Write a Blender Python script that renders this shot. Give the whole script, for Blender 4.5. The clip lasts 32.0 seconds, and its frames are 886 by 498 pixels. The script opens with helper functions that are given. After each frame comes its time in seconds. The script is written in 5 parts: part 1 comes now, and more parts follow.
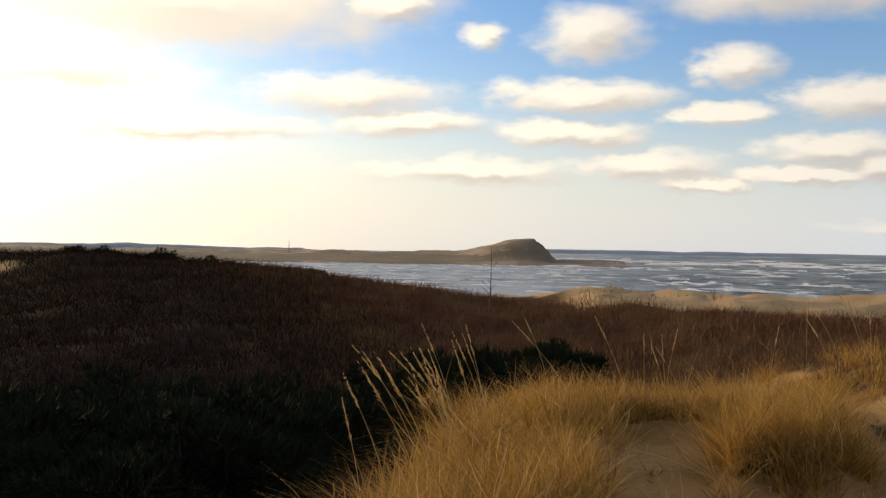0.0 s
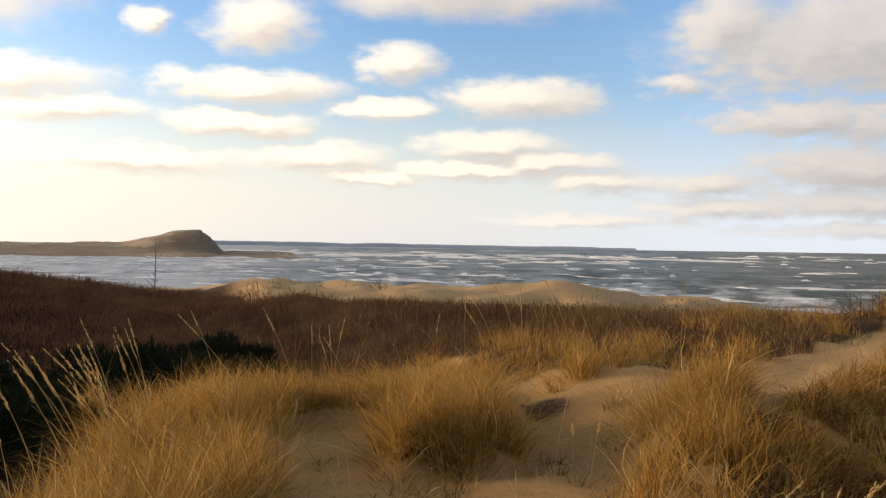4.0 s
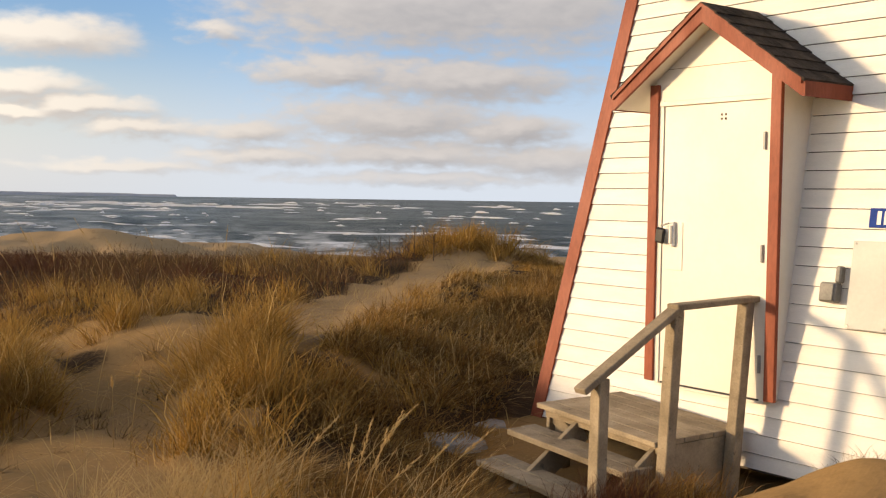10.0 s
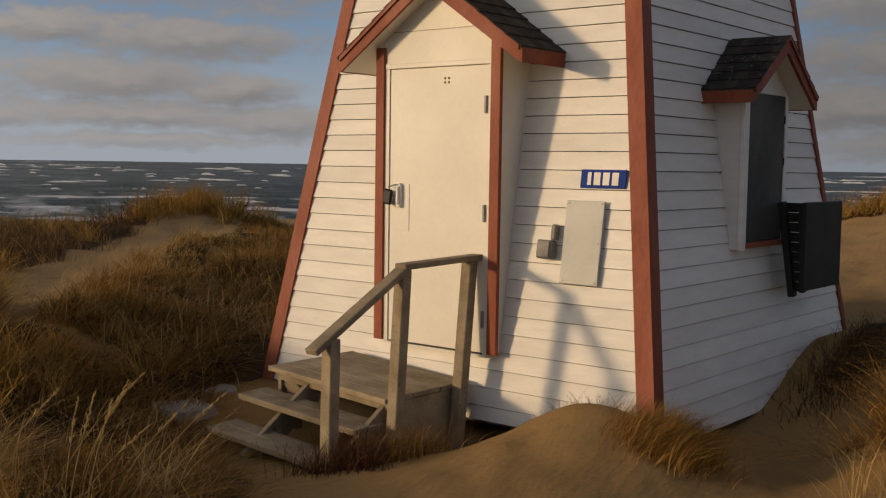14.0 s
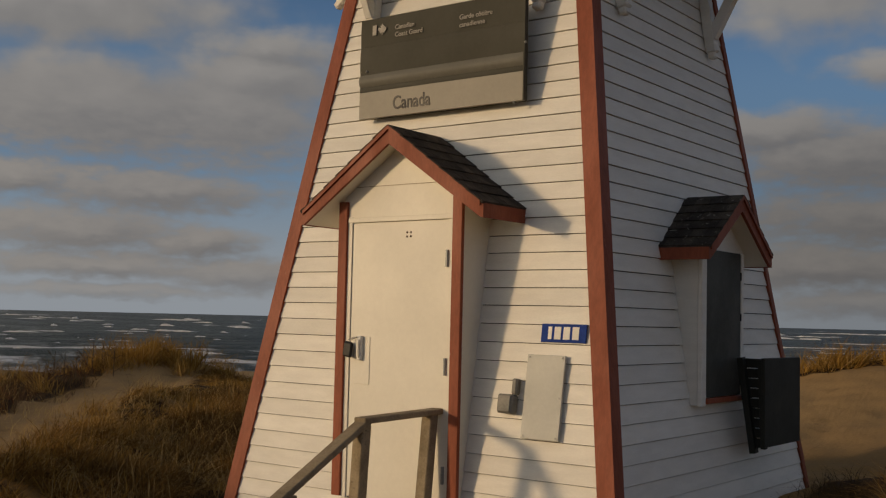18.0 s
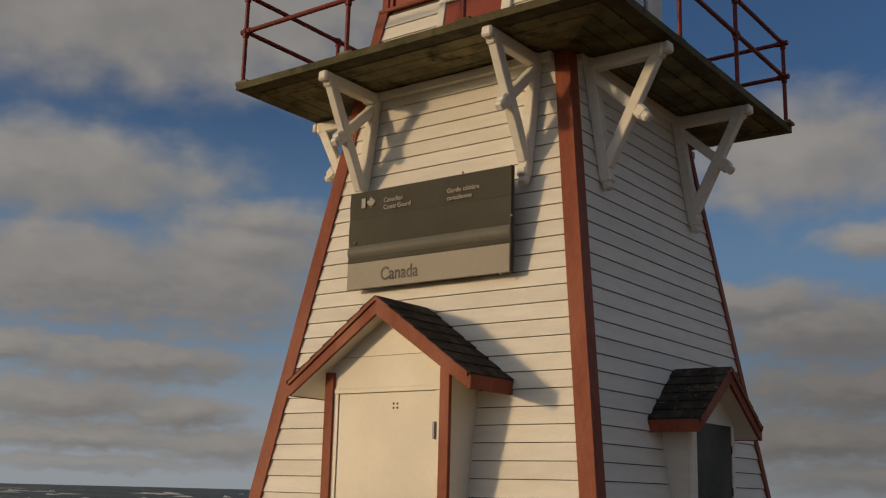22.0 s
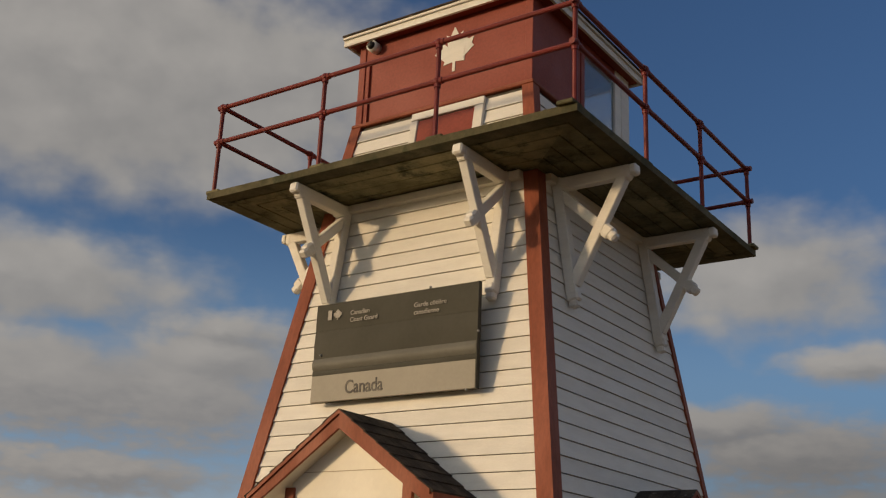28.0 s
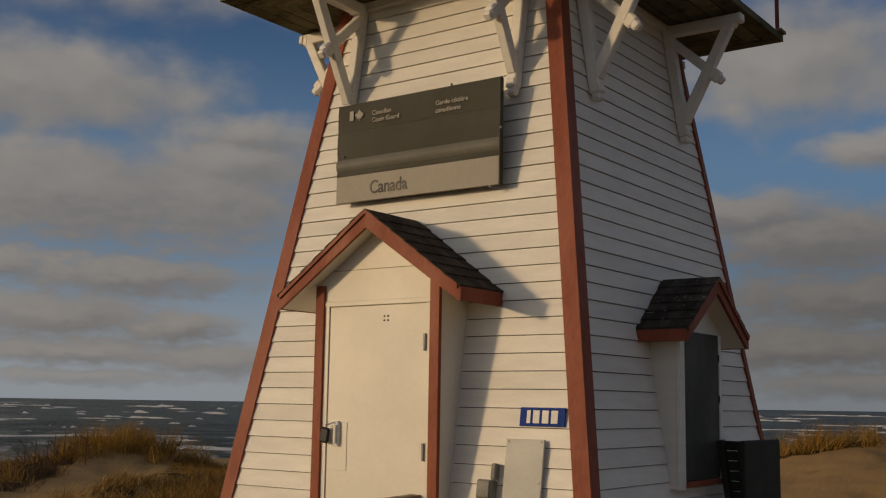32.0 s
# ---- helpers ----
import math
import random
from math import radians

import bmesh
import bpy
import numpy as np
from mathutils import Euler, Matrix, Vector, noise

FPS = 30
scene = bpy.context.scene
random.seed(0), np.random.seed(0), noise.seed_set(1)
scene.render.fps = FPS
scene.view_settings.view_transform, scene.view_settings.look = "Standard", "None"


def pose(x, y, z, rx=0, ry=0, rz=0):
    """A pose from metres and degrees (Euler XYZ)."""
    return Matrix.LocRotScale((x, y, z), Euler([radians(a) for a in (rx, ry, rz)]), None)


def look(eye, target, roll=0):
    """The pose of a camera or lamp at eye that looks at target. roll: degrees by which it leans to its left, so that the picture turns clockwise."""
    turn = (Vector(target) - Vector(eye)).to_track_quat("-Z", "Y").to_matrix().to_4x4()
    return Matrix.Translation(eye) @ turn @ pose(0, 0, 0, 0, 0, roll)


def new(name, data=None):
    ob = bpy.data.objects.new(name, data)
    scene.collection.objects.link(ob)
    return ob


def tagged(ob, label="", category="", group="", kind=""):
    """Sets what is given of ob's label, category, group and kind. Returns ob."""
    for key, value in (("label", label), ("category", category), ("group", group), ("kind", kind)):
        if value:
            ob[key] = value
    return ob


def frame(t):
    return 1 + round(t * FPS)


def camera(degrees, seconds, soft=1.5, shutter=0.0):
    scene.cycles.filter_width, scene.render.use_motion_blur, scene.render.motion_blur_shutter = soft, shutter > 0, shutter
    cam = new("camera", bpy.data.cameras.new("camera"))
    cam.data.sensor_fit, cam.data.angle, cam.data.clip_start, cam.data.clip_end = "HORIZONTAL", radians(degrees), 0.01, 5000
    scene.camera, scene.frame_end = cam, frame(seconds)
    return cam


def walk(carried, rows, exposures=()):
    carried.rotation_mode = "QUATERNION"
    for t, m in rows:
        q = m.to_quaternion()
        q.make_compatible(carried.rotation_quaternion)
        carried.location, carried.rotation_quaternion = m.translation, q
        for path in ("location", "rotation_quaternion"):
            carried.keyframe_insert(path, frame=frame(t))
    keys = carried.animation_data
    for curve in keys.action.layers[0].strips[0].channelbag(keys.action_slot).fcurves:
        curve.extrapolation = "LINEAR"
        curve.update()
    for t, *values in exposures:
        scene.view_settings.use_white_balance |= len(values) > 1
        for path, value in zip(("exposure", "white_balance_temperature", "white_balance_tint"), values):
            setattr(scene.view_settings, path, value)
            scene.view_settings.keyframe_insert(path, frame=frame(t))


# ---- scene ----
cam = camera(44.0, 32.0, soft=1.2)
PATH = [
    (0.0, pose(0, 0, 6, 90.06, -0.82, -0.05)),
    (0.5, pose(0, 0, 6, 89.78, -0.86, -2.53)),
    (1.0, pose(0, 0, 6, 89.39, -0.94, -5.10)),
    (1.5, pose(0, 0, 6, 89.58, -1.03, -7.67)),
    (2.0, pose(0, 0, 6, 89.62, -1.02, -10.07)),
    (2.5, pose(0, 0, 6, 89.77, -1.05, -12.72)),
    (3.0, pose(0, 0, 6, 89.97, -1.03, -14.26)),
    (3.5, pose(0, 0, 6, 89.98, -1.05, -15.69)),
    (5.5, pose(0, 0, 6, 89.90, 0.20, -22.92)),
    (6.0, pose(0, 0, 6, 90.27, 0.01, -25.29)),
    (6.5, pose(0, 0, 6, 90.17, -0.26, -27.92)),
    (7.0, pose(0, 0, 6, 89.93, -0.22, -30.13)),
    (7.5, pose(0, 0, 6, 89.64, -0.41, -31.96)),
    (8.0, pose(0, 0, 6, 89.37, -0.41, -33.36)),
    (8.5, pose(0, 0, 6, 88.82, -0.76, -35.30)),
    (9.0, pose(0, 0, 6, 88.07, -0.83, -37.17)),
    (9.5, pose(0, 0, 6, 87.71, -0.84, -39.10)),
    (10.0, pose(0, 0, 6, 87.39, -0.83, -40.91)),
    (10.5, pose(0, 0, 6, 86.98, -0.73, -42.50)),
    (11.0, pose(0, 0, 6, 86.50, -0.84, -44.22)),
    (11.5, pose(0, 0, 6, 86.34, -0.64, -45.86)),
    (12.0, pose(0, 0, 6, 86.05, -0.63, -47.27)),
    (12.5, pose(0, 0, 6, 85.42, -0.75, -49.00)),
    (13.0, pose(0, 0, 6, 85.10, -0.45, -51.07)),
    (13.5, pose(0, 0, 6, 85.45, -0.85, -53.12)),
    (14.0, pose(0, 0, 6, 85.60, -0.84, -55.01)),
    (14.5, pose(0, 0, 6, 86.11, -1.04, -55.82)),
    (16.5, pose(0, 0, 6, 89.08, -1.01, -56.80)),
    (17.0, pose(0, 0, 6, 90.48, -1.10, -56.85)),
    (17.5, pose(0, 0, 6, 92.19, -1.24, -56.84)),
    (18.0, pose(0, 0, 6, 93.63, -1.34, -57.04)),
    (18.5, pose(0, 0, 6, 94.68, -1.33, -57.40)),
    (19.0, pose(0, 0, 6, 95.12, -1.43, -57.94)),
    (19.5, pose(0, 0, 6, 95.96, -1.44, -58.39)),
    (20.0, pose(0, 0, 6, 97.10, -1.72, -58.53)),
    (20.5, pose(0, 0, 6, 98.79, -1.58, -58.34)),
    (21.0, pose(0, 0, 6, 100.51, -1.41, -57.69)),
    (21.5, pose(0, 0, 6, 101.84, -1.40, -57.56)),
    (22.0, pose(0, 0, 6, 102.55, -1.44, -57.73)),
    (22.5, pose(0, 0, 6, 103.32, -1.41, -58.04)),
    (23.0, pose(0, 0, 6, 104.39, -1.26, -58.20)),
    (23.5, pose(0, 0, 6, 105.56, -1.35, -58.52)),
    (24.0, pose(0, 0, 6, 106.72, -1.19, -58.59)),
    (24.5, pose(0, 0, 6, 108.02, -1.28, -58.59)),
    (25.0, pose(0, 0, 6, 109.07, -1.33, -58.73)),
    (25.5, pose(0, 0, 6, 109.82, -1.91, -59.28)),
    (27.5, pose(0, 0, 6, 109.87, -2.17, -59.74)),
    (28.0, pose(0, 0, 6, 108.59, -2.38, -59.77)),
    (28.5, pose(0, 0, 6, 107.20, -2.87, -59.79)),
    (29.0, pose(0, 0, 6, 105.76, -2.80, -60.03)),
    (29.5, pose(0, 0, 6, 104.43, -2.19, -59.84)),
    (30.0, pose(0, 0, 6, 102.92, -1.63, -58.52)),
    (30.5, pose(0, 0, 6, 101.75, -1.33, -58.06)),
    (31.0, pose(0, 0, 6, 100.86, -1.31, -58.23)),
    (31.5, pose(0, 0, 6, 99.52, -1.19, -58.34)),
    (32.0, pose(0, 0, 6, 98.01, -0.90, -58.19)),
]
EXPOSURES = [(0, .80, 6850, 10.5), (2, .96, 6950, 10.5), (3, .99, 7000, 11), (6, 1.09, 7100, 11.5), (8.5, 1.07, 7050, 11.5), (9.5, .98, 6950, 12), (11, .57, 6850, 12), (12, .28, 6800, 12), (13, .02, 6850, 12.5), (14.5, -.32, 6900, 12), (17, -.54, 6940, 10.5), (19, -.60, 6960, 10), (23, -.46, 7000, 10), (25, -.25, 6930, 9.5), (28, -.20, 6960, 9.5), (30, -.45, 7000, 10), (32, -.64, 7000, 10.5)]
walk(cam, PATH, EXPOSURES)

# ---- sky, clouds and sun ----
SUN_AZ, SUN_EL = -49.5, 10.3          # degrees, azimuth from +y towards +x
SKY = 0.115
world = bpy.data.worlds.new("sky")
scene.world = world
world.use_nodes = True
WN, WL = world.node_tree.nodes, world.node_tree.links
WN.clear()


class Nodes:
    """Short hand for building a node tree."""
    def __init__(self, tree):
        self.n, self.l = tree.nodes, tree.links

    def put(self, socket, value):
        if hasattr(value, "is_linked"):
            self.l.new(value, socket)
        else:
            socket.default_value = value

    def math(self, op, a, b=0.0, c=0.0, clamp=False):
        m = self.n.new("ShaderNodeMath")
        m.operation, m.use_clamp = op, clamp
        for k, v in enumerate((a, b, c)):
            self.put(m.inputs[k], v)
        return m.outputs[0]

    def vec(self, op, a, b=(0, 0, 0), scale=1.0):
        m = self.n.new("ShaderNodeVectorMath")
        m.operation = op
        self.put(m.inputs[0], a)
        self.put(m.inputs[1], b)
        if op == "SCALE":
            self.put(m.inputs["Scale"], scale)
        return m.outputs["Value"] if op in ("LENGTH", "DOT_PRODUCT", "DISTANCE") else m.outputs["Vector"]

    def mix(self, f, a, b, blend="MIX"):
        m = self.n.new("ShaderNodeMix")
        m.data_type, m.blend_type = "RGBA", blend
        self.put(m.inputs["Factor"], f)
        self.put(m.inputs["A"], a)
        self.put(m.inputs["B"], b)
        return [o for o in m.outputs if o.type == "RGBA"][0]

    def noise(self, v, scale, detail=4.0, rough=0.55):
        m = self.n.new("ShaderNodeTexNoise")
        self.put(m.inputs["Vector"], v)
        m.inputs["Scale"].default_value = scale
        m.inputs["Detail"].default_value = detail
        m.inputs["Roughness"].default_value = rough
        return m.outputs

    def step(self, v, lo, hi, a=0.0, b=1.0):
        m = self.n.new("ShaderNodeMapRange")
        m.interpolation_type = "SMOOTHSTEP"
        for k, w in enumerate((v, lo, hi, a, b)):
            self.put(m.inputs[k], w)
        return m.outputs[0]

    def xyz(self, x, y, z):
        m = self.n.new("ShaderNodeCombineXYZ")
        for k, w in enumerate((x, y, z)):
            self.put(m.inputs[k], w)
        return m.outputs[0]

    def sep(self, v):
        m = self.n.new("ShaderNodeSeparateXYZ")
        self.put(m.inputs[0], v)
        return m.outputs


def cloud_field():
    """A node group: cloud thickness over azimuth and elevation in degrees."""
    tree = bpy.data.node_groups.new("cloud_field", "ShaderNodeTree")
    tree.interface.new_socket("Place", in_out="INPUT", socket_type="NodeSocketVector")
    tree.interface.new_socket("Thickness", in_out="OUTPUT", socket_type="NodeSocketFloat")
    g = Nodes(tree)
    place = g.n.new("NodeGroupInput").outputs[0]
    out = g.n.new("NodeGroupOutput")
    best = None

    def cloud(az, el, w, h, k=1.0):
        nonlocal best
        d = g.vec("LENGTH", g.vec("MULTIPLY", g.vec("SUBTRACT", place, (az, el, 0)), (1 / w, 1 / h, 0)))
        d = g.math("SUBTRACT", k, d)
        best = d if best is None else g.math("SMOOTH_MAX", best, d, 0.25)
    # towards the sun: bright veils and grey bars
    cloud(-14, 12.5, 12, 2.6, 1.1)
    cloud(-3, 12.6, 2.2, 1.0)
    cloud(-20, 8.6, 9, 1.6, .8)
    cloud(-5, 8.0, 6, 1.3, .85)
    cloud(-14, 6.2, 8.5, .75)
    cloud(-2, 6.6, 4.6, .8)
    cloud(1.5, 4.2, 5.5, .75)
    # small fair-weather clouds over the bay
    cloud(7.5, 11.2, 3.2, 1.5)
    cloud(1.9, 11.0, 1.5, .9, .8)
    cloud(14.9, 9.4, 2.3, 1.1)
    cloud(7.2, 8.0, 5.0, 1.0)
    cloud(14.2, 7.1, 2.6, .6)
    cloud(21.2, 7.7, 4.2, 1.1)
    cloud(6.5, 6.2, 4.6, .8)
    cloud(10.5, 4.5, 4.0, .9)
    cloud(13.2, 3.6, 2.8, .5)
    cloud(19.2, 5.2, 3.8, .8)
    cloud(18.8, 4.0, 5.0, .5)
    cloud(17.5, 13.2, 8.0, 1.7)
    # larger grey clouds beyond the tower, and flat bars low over the sea
    cloud(38.8, 10.2, 8.5, 2.5, 1.15)
    cloud(31.6, 11.0, 2.8, 1.9)
    cloud(45.5, 10.2, 5.5, 3.0)
    cloud(35.0, 6.5, 5.0, 1.0, .9)
    cloud(42.0, 6.2, 6.5, 1.15)
    cloud(38.0, 4.1, 6.5, 1.25, .95)
    cloud(44.2, 3.6, 3.6, .8)
    cloud(30.8, 3.3, 3.6, .85, .8)
    cloud(32.0, 2.05, 5.5, .6, .8)
    cloud(39.5, 2.35, 7.5, .85, .85)
    cloud(46.5, 2.0, 6.0, .95, .9)
    cloud(25.0, 1.5, 6.5, .5, .75)
    cloud(40.0, 1.0, 9.0, .5, .75)
    cloud(22.4, 4.4, 3.6, .55)
    cloud(25.4, 3.4, 4.4, .7, .8)
    cloud(29.5, 8.4, 2.2, .7, .75)
    cloud(36.0, 15.4, 9.0, 2.1, 1.15)
    cloud(47.5, 12.2, 5.5, 2.0)
    cloud(38, 25.8, 15, 4.4, 1.45)
    cloud(50, 27, 8, 3.0)
    cloud(76, 17.2, 6.5, 3.0)
    cloud(77, 8.4, 6.5, 1.8)
    cloud(80, 5.4, 9, 1.5)
    cloud(76, 3.0, 9, 1.2)
    cloud(81, 1.2, 9, .7)
    cloud(80, 12.5, 4, 1.2, .8)
    cloud(73, 9.8, 5, 1.1)
    cloud(66, 21, 5, 1.6, .9)
    cloud(47.5, 13.6, 4.5, 1.2, .95)
    g.l.new(best, out.inputs[0])
    return tree


def build_sky():
    g = Nodes(world.node_tree)
    sky = g.n.new("ShaderNodeTexSky")
    sky.sky_type, sky.sun_disc = "NISHITA", False
    sky.sun_elevation, sky.sun_rotation = radians(SUN_EL), radians(SUN_AZ)
    sky.air_density, sky.dust_density, sky.ozone_density = 1.0, 1.6, 1.6
    way = g.n.new("ShaderNodeTexCoord").outputs["Generated"]
    x, y, z = g.sep(way)[0:3]
    az = g.math("MULTIPLY", g.math("ARCTAN2", x, y), 180 / math.pi)
    el = g.math("MULTIPLY", g.math("ARCSINE", z), 180 / math.pi)
    flat = g.xyz(az, g.math("MULTIPLY", el, 2.2), 0)
    wob = g.noise(flat, .30, 3, .55)
    fine = g.noise(flat, .75, 5, .52)
    puff = g.noise(g.xyz(az, g.math("MULTIPLY", el, 1.25), 3.0), .40, 3, .45)
    warp = g.vec("MULTIPLY", g.vec("SUBTRACT", wob["Color"], (.5, .5, .5)), (4.2, 1.15, 0))
    warp2 = g.vec("MULTIPLY", g.vec("SUBTRACT", fine["Color"], (.5, .5, .5)), (1.3, .60, 0))
    place = g.vec("ADD", g.vec("ADD", g.xyz(az, el, 0), warp), warp2)
    tree = cloud_field()

    def thick(off):
        n = g.n.new("ShaderNodeGroup")
        n.node_tree = tree
        g.l.new(g.vec("ADD", place, off), n.inputs[0])
        return n.outputs[0]
    a, b = thick((0, 0, 0)), thick((-.6, .45, 0))
    # clouds all round and overhead, outside the placed ones
    high = g.noise(flat, .055, 6, .55)["Fac"]
    side = g.step(g.math("ABSOLUTE", g.math("SUBTRACT", az, 28)), 50, 62)
    rest = g.math("MULTIPLY", g.math("SUBTRACT", high, .50), 5.0)
    sky_rest = g.math("MAXIMUM", side, g.step(el, 30, 40))
    rest = g.math("SUBTRACT", rest, g.math("MULTIPLY", g.math("SUBTRACT", 1.0, sky_rest), 4.0))
    a = g.math("MAXIMUM", a, rest)
    grain = g.mix(g.step(el, 8, 13), g.xyz(fine["Fac"], 0, 0), g.xyz(puff["Fac"], 0, 0))
    grain = g.math("SUBTRACT", g.sep(grain)[0], .5)
    body = g.math("ADD", a, g.math("MULTIPLY", grain, g.math("MULTIPLY", g.step(az, 18, 34, .75, 1.15), g.step(el, 9, 19, 1.1, .75))))
    mask = g.step(body, g.step(az, 18, 34, -.30, -.42), g.step(az, 18, 34, .58, .52), 0, .93)
    shape = g.math("ADD", g.math("SUBTRACT", a, b), g.math("MULTIPLY", grain, g.step(az, 18, 34, 0, .9)))
    top = g.step(shape, g.step(az, 18, 34, -.42, -.75), g.step(az, 18, 34, .40, .85))        # lit tops, shaded bases
    sun = (math.sin(radians(SUN_AZ)) * math.cos(radians(SUN_EL)), math.cos(radians(SUN_AZ)) * math.cos(radians(SUN_EL)), math.sin(radians(SUN_EL)))
    near = g.vec("DOT_PRODUCT", way, sun)
    glow = g.math("POWER", g.math("MAXIMUM", near, 0.0), 13.0)
    halo = g.math("POWER", g.math("MAXIMUM", near, 0.0), 3.0)
    rise = g.step(el, 7, 17)
    side_lit = g.step(near, .0, .5)
    far_lit = g.mix(rise, g.mix(side_lit, (.375, .355, .342, 1), (.56, .52, .46, 1)), (.455, .440, .428, 1))
    far_dim = g.mix(rise, g.mix(side_lit, (.228, .224, .232, 1), (.37, .345, .325, 1)), (.270, .268, .272, 1))
    lit = g.mix(halo, far_lit, (1.05, .93, .70, 1))
    dim = g.mix(halo, far_dim, (.60, .51, .385, 1))
    cloudy = g.mix(top, dim, lit)
    clear = g.mix(1.0, sky.outputs[0], (SKY, SKY, SKY, 1), "MULTIPLY")
    deep = g.mix(g.step(el, 0, 14), (.90, .93, 1.14, 1), (.46, .675, 1.03, 1))
    clear = g.mix(1.0, clear, deep, "MULTIPLY")
    clear = g.mix(g.math("MULTIPLY", g.step(side_lit, 1, 0), g.step(el, 9, 21, .65, .0)), clear, (.192, .338, .545, 1))
    low = g.math("MULTIPLY", g.step(el, 9, 0.2), g.step(halo, .0, .5, .75, .82))
    hazecol = g.mix(halo, (.445, .480, .525, 1), (.72, .62, .44, 1))
    clear = g.mix(low, clear, hazecol)
    haze = g.math("MULTIPLY", glow, g.step(mask, .2, .9, 1.0, .45))
    veil = g.mix(1.0, (1.5, 1.2, .74, 1), g.xyz(haze, haze, haze), "MULTIPLY")
    both = g.mix(g.math("MULTIPLY", mask, g.step(el, -.5, 3, .55, 1.0)), clear, cloudy)
    away = g.math("MULTIPLY", g.step(near, -.12, -.55), g.step(el, 15, 3))
    dusk = g.step(away, 0, 1, 1.0, .70)
    both = g.mix(1.0, both, g.xyz(dusk, dusk, dusk), "MULTIPLY")
    both = g.mix(1.0, both, veil, "ADD")
    bg = g.n.new("ShaderNodeBackground")
    g.put(bg.inputs["Color"], both)
    bg.inputs["Strength"].default_value = 1.0
    out = g.n.new("ShaderNodeOutputWorld")
    g.l.new(bg.outputs[0], out.inputs[0])


build_sky()
sun_data = bpy.data.lights.new("sun", "SUN")
sun_data.energy, sun_data.angle, sun_data.color = 2.35, radians(4.2), (1.0, .72, .43)
sun_lamp = new("sun", sun_data)
_d = Vector((math.sin(radians(SUN_AZ)) * math.cos(radians(SUN_EL)), math.cos(radians(SUN_AZ)) * math.cos(radians(SUN_EL)), math.sin(radians(SUN_EL))))
sun_lamp.matrix_world = look(_d * 60 + Vector((0, 0, 6)), (0, 0, 6))

# ---- materials ----
def material(name, a, b, scale=6.0, rough=.6, bump=.15, fine=60.0, metal=0.0, spots=None, stretch=(1, 1, 1), vary=0.0, grit=.13, spec=.3):
    """Two base colours mixed by noise, a finer grain, roughness variation and relief."""
    m = bpy.data.materials.new(name)
    m.use_nodes = True
    g = Nodes(m.node_tree)
    bsdf = m.node_tree.nodes["Principled BSDF"]
    at = g.n.new("ShaderNodeTexCoord").outputs["Object"]
    at = g.vec("MULTIPLY", at, stretch)
    big = g.noise(at, scale, 5, .6)["Fac"]
    small = g.noise(at, fine, 4, .65)["Fac"]
    col = g.mix(g.step(big, .32, .68), (*a, 1), (*b, 1))
    grain = g.step(small, .25, .75, 1 - grit, 1 + grit)
    col = g.mix(1.0, col, g.xyz(grain, grain, grain), "MULTIPLY")
    if vary:
        r = g.n.new("ShaderNodeObjectInfo").outputs["Random"]
        v = g.step(r, 0, 1, 1 - vary, 1 + vary)
        col = g.mix(1.0, col, g.xyz(v, v, v), "MULTIPLY")
    if spots:
        c, sc, lo, hi = spots
        col = g.mix(g.step(g.noise(at, sc, 6, .7)["Fac"], lo, hi), col, (*c, 1))
    g.put(bsdf.inputs["Base Color"], col)
    g.put(bsdf.inputs["Roughness"], g.step(big, .2, .8, max(rough - .1, .05), min(rough + .1, 1)))
    bsdf.inputs["Metallic"].default_value = metal
    bsdf.inputs["Specular IOR Level"].default_value = spec
    if bump:
        bn = g.n.new("ShaderNodeBump")
        bn.inputs["Strength"].default_value = bump
        bn.inputs["Distance"].default_value = .01
        g.put(bn.inputs["Height"], g.math("ADD", small, g.math("MULTIPLY", big, .6)))
        g.l.new(bn.outputs[0], bsdf.inputs["Normal"])
    return m


M_WHITE = material("white_clapboard_paint", (.80, .77, .70), (.74, .712, .645), 3.0, .5, .2, 45, stretch=(1, 1, 5), vary=.05, grit=.04, spots=((.46, .40, .31), 9, .74, .84))
M_DOOR = material("cream_door_paint", (.80, .76, .66), (.75, .71, .61), 1.5, .42, .04, 30, grit=.02, spots=((.55, .47, .36), 11, .80, .86))
M_RED = material("terracotta_trim_paint", (.29, .079, .040), (.225, .060, .030), 4.0, .55, .2, 40, spec=.2, stretch=(1, 1, .3), spots=((.50, .25, .16), 16, .66, .80))
M_REDPANEL = material("red_panel_paint", (.27, .05, .028), (.23, .042, .025), 2.0, .55, .1, 40)
M_PIPE = material("dark_red_pipe_paint", (.20, .026, .020), (.15, .02, .016), 7.0, .45, .2, 60, spots=((.10, .04, .02), 20, .66, .74))
M_WOOD = material("weathered_grey_timber", (.36, .285, .185), (.23, .178, .110), 5.0, .8, .5, 70, stretch=(1, 1, 1), vary=.12, spots=((.10, .08, .055), 11, .62, .72))
M_DECK = material("mossy_gallery_timber", (.21, .185, .10), (.115, .102, .054), 3.0, .85, .5, 40, vary=.35, spots=((.050, .052, .024), 4, .50, .66))
M_SHINGLE = material("dark_brown_shingle", (.060, .045, .034), (.035, .027, .021), 10.0, .9, .7, 160, vary=.35, spots=((.10, .085, .065), 26, .62, .72))
# Dark strip between boards, standing in for the shadow under each lap.
M_BACK = material("lap_shadow_backing", (.10, .084, .066), (.08, .066, .052), 8, .9, 0, 40)
M_MOSS = material("lichen_shingle", (.062, .052, .040), (.040, .032, .026), 10.0, .9, .7, 160, vary=.35, spots=((.26, .25, .22), 16, .60, .68))
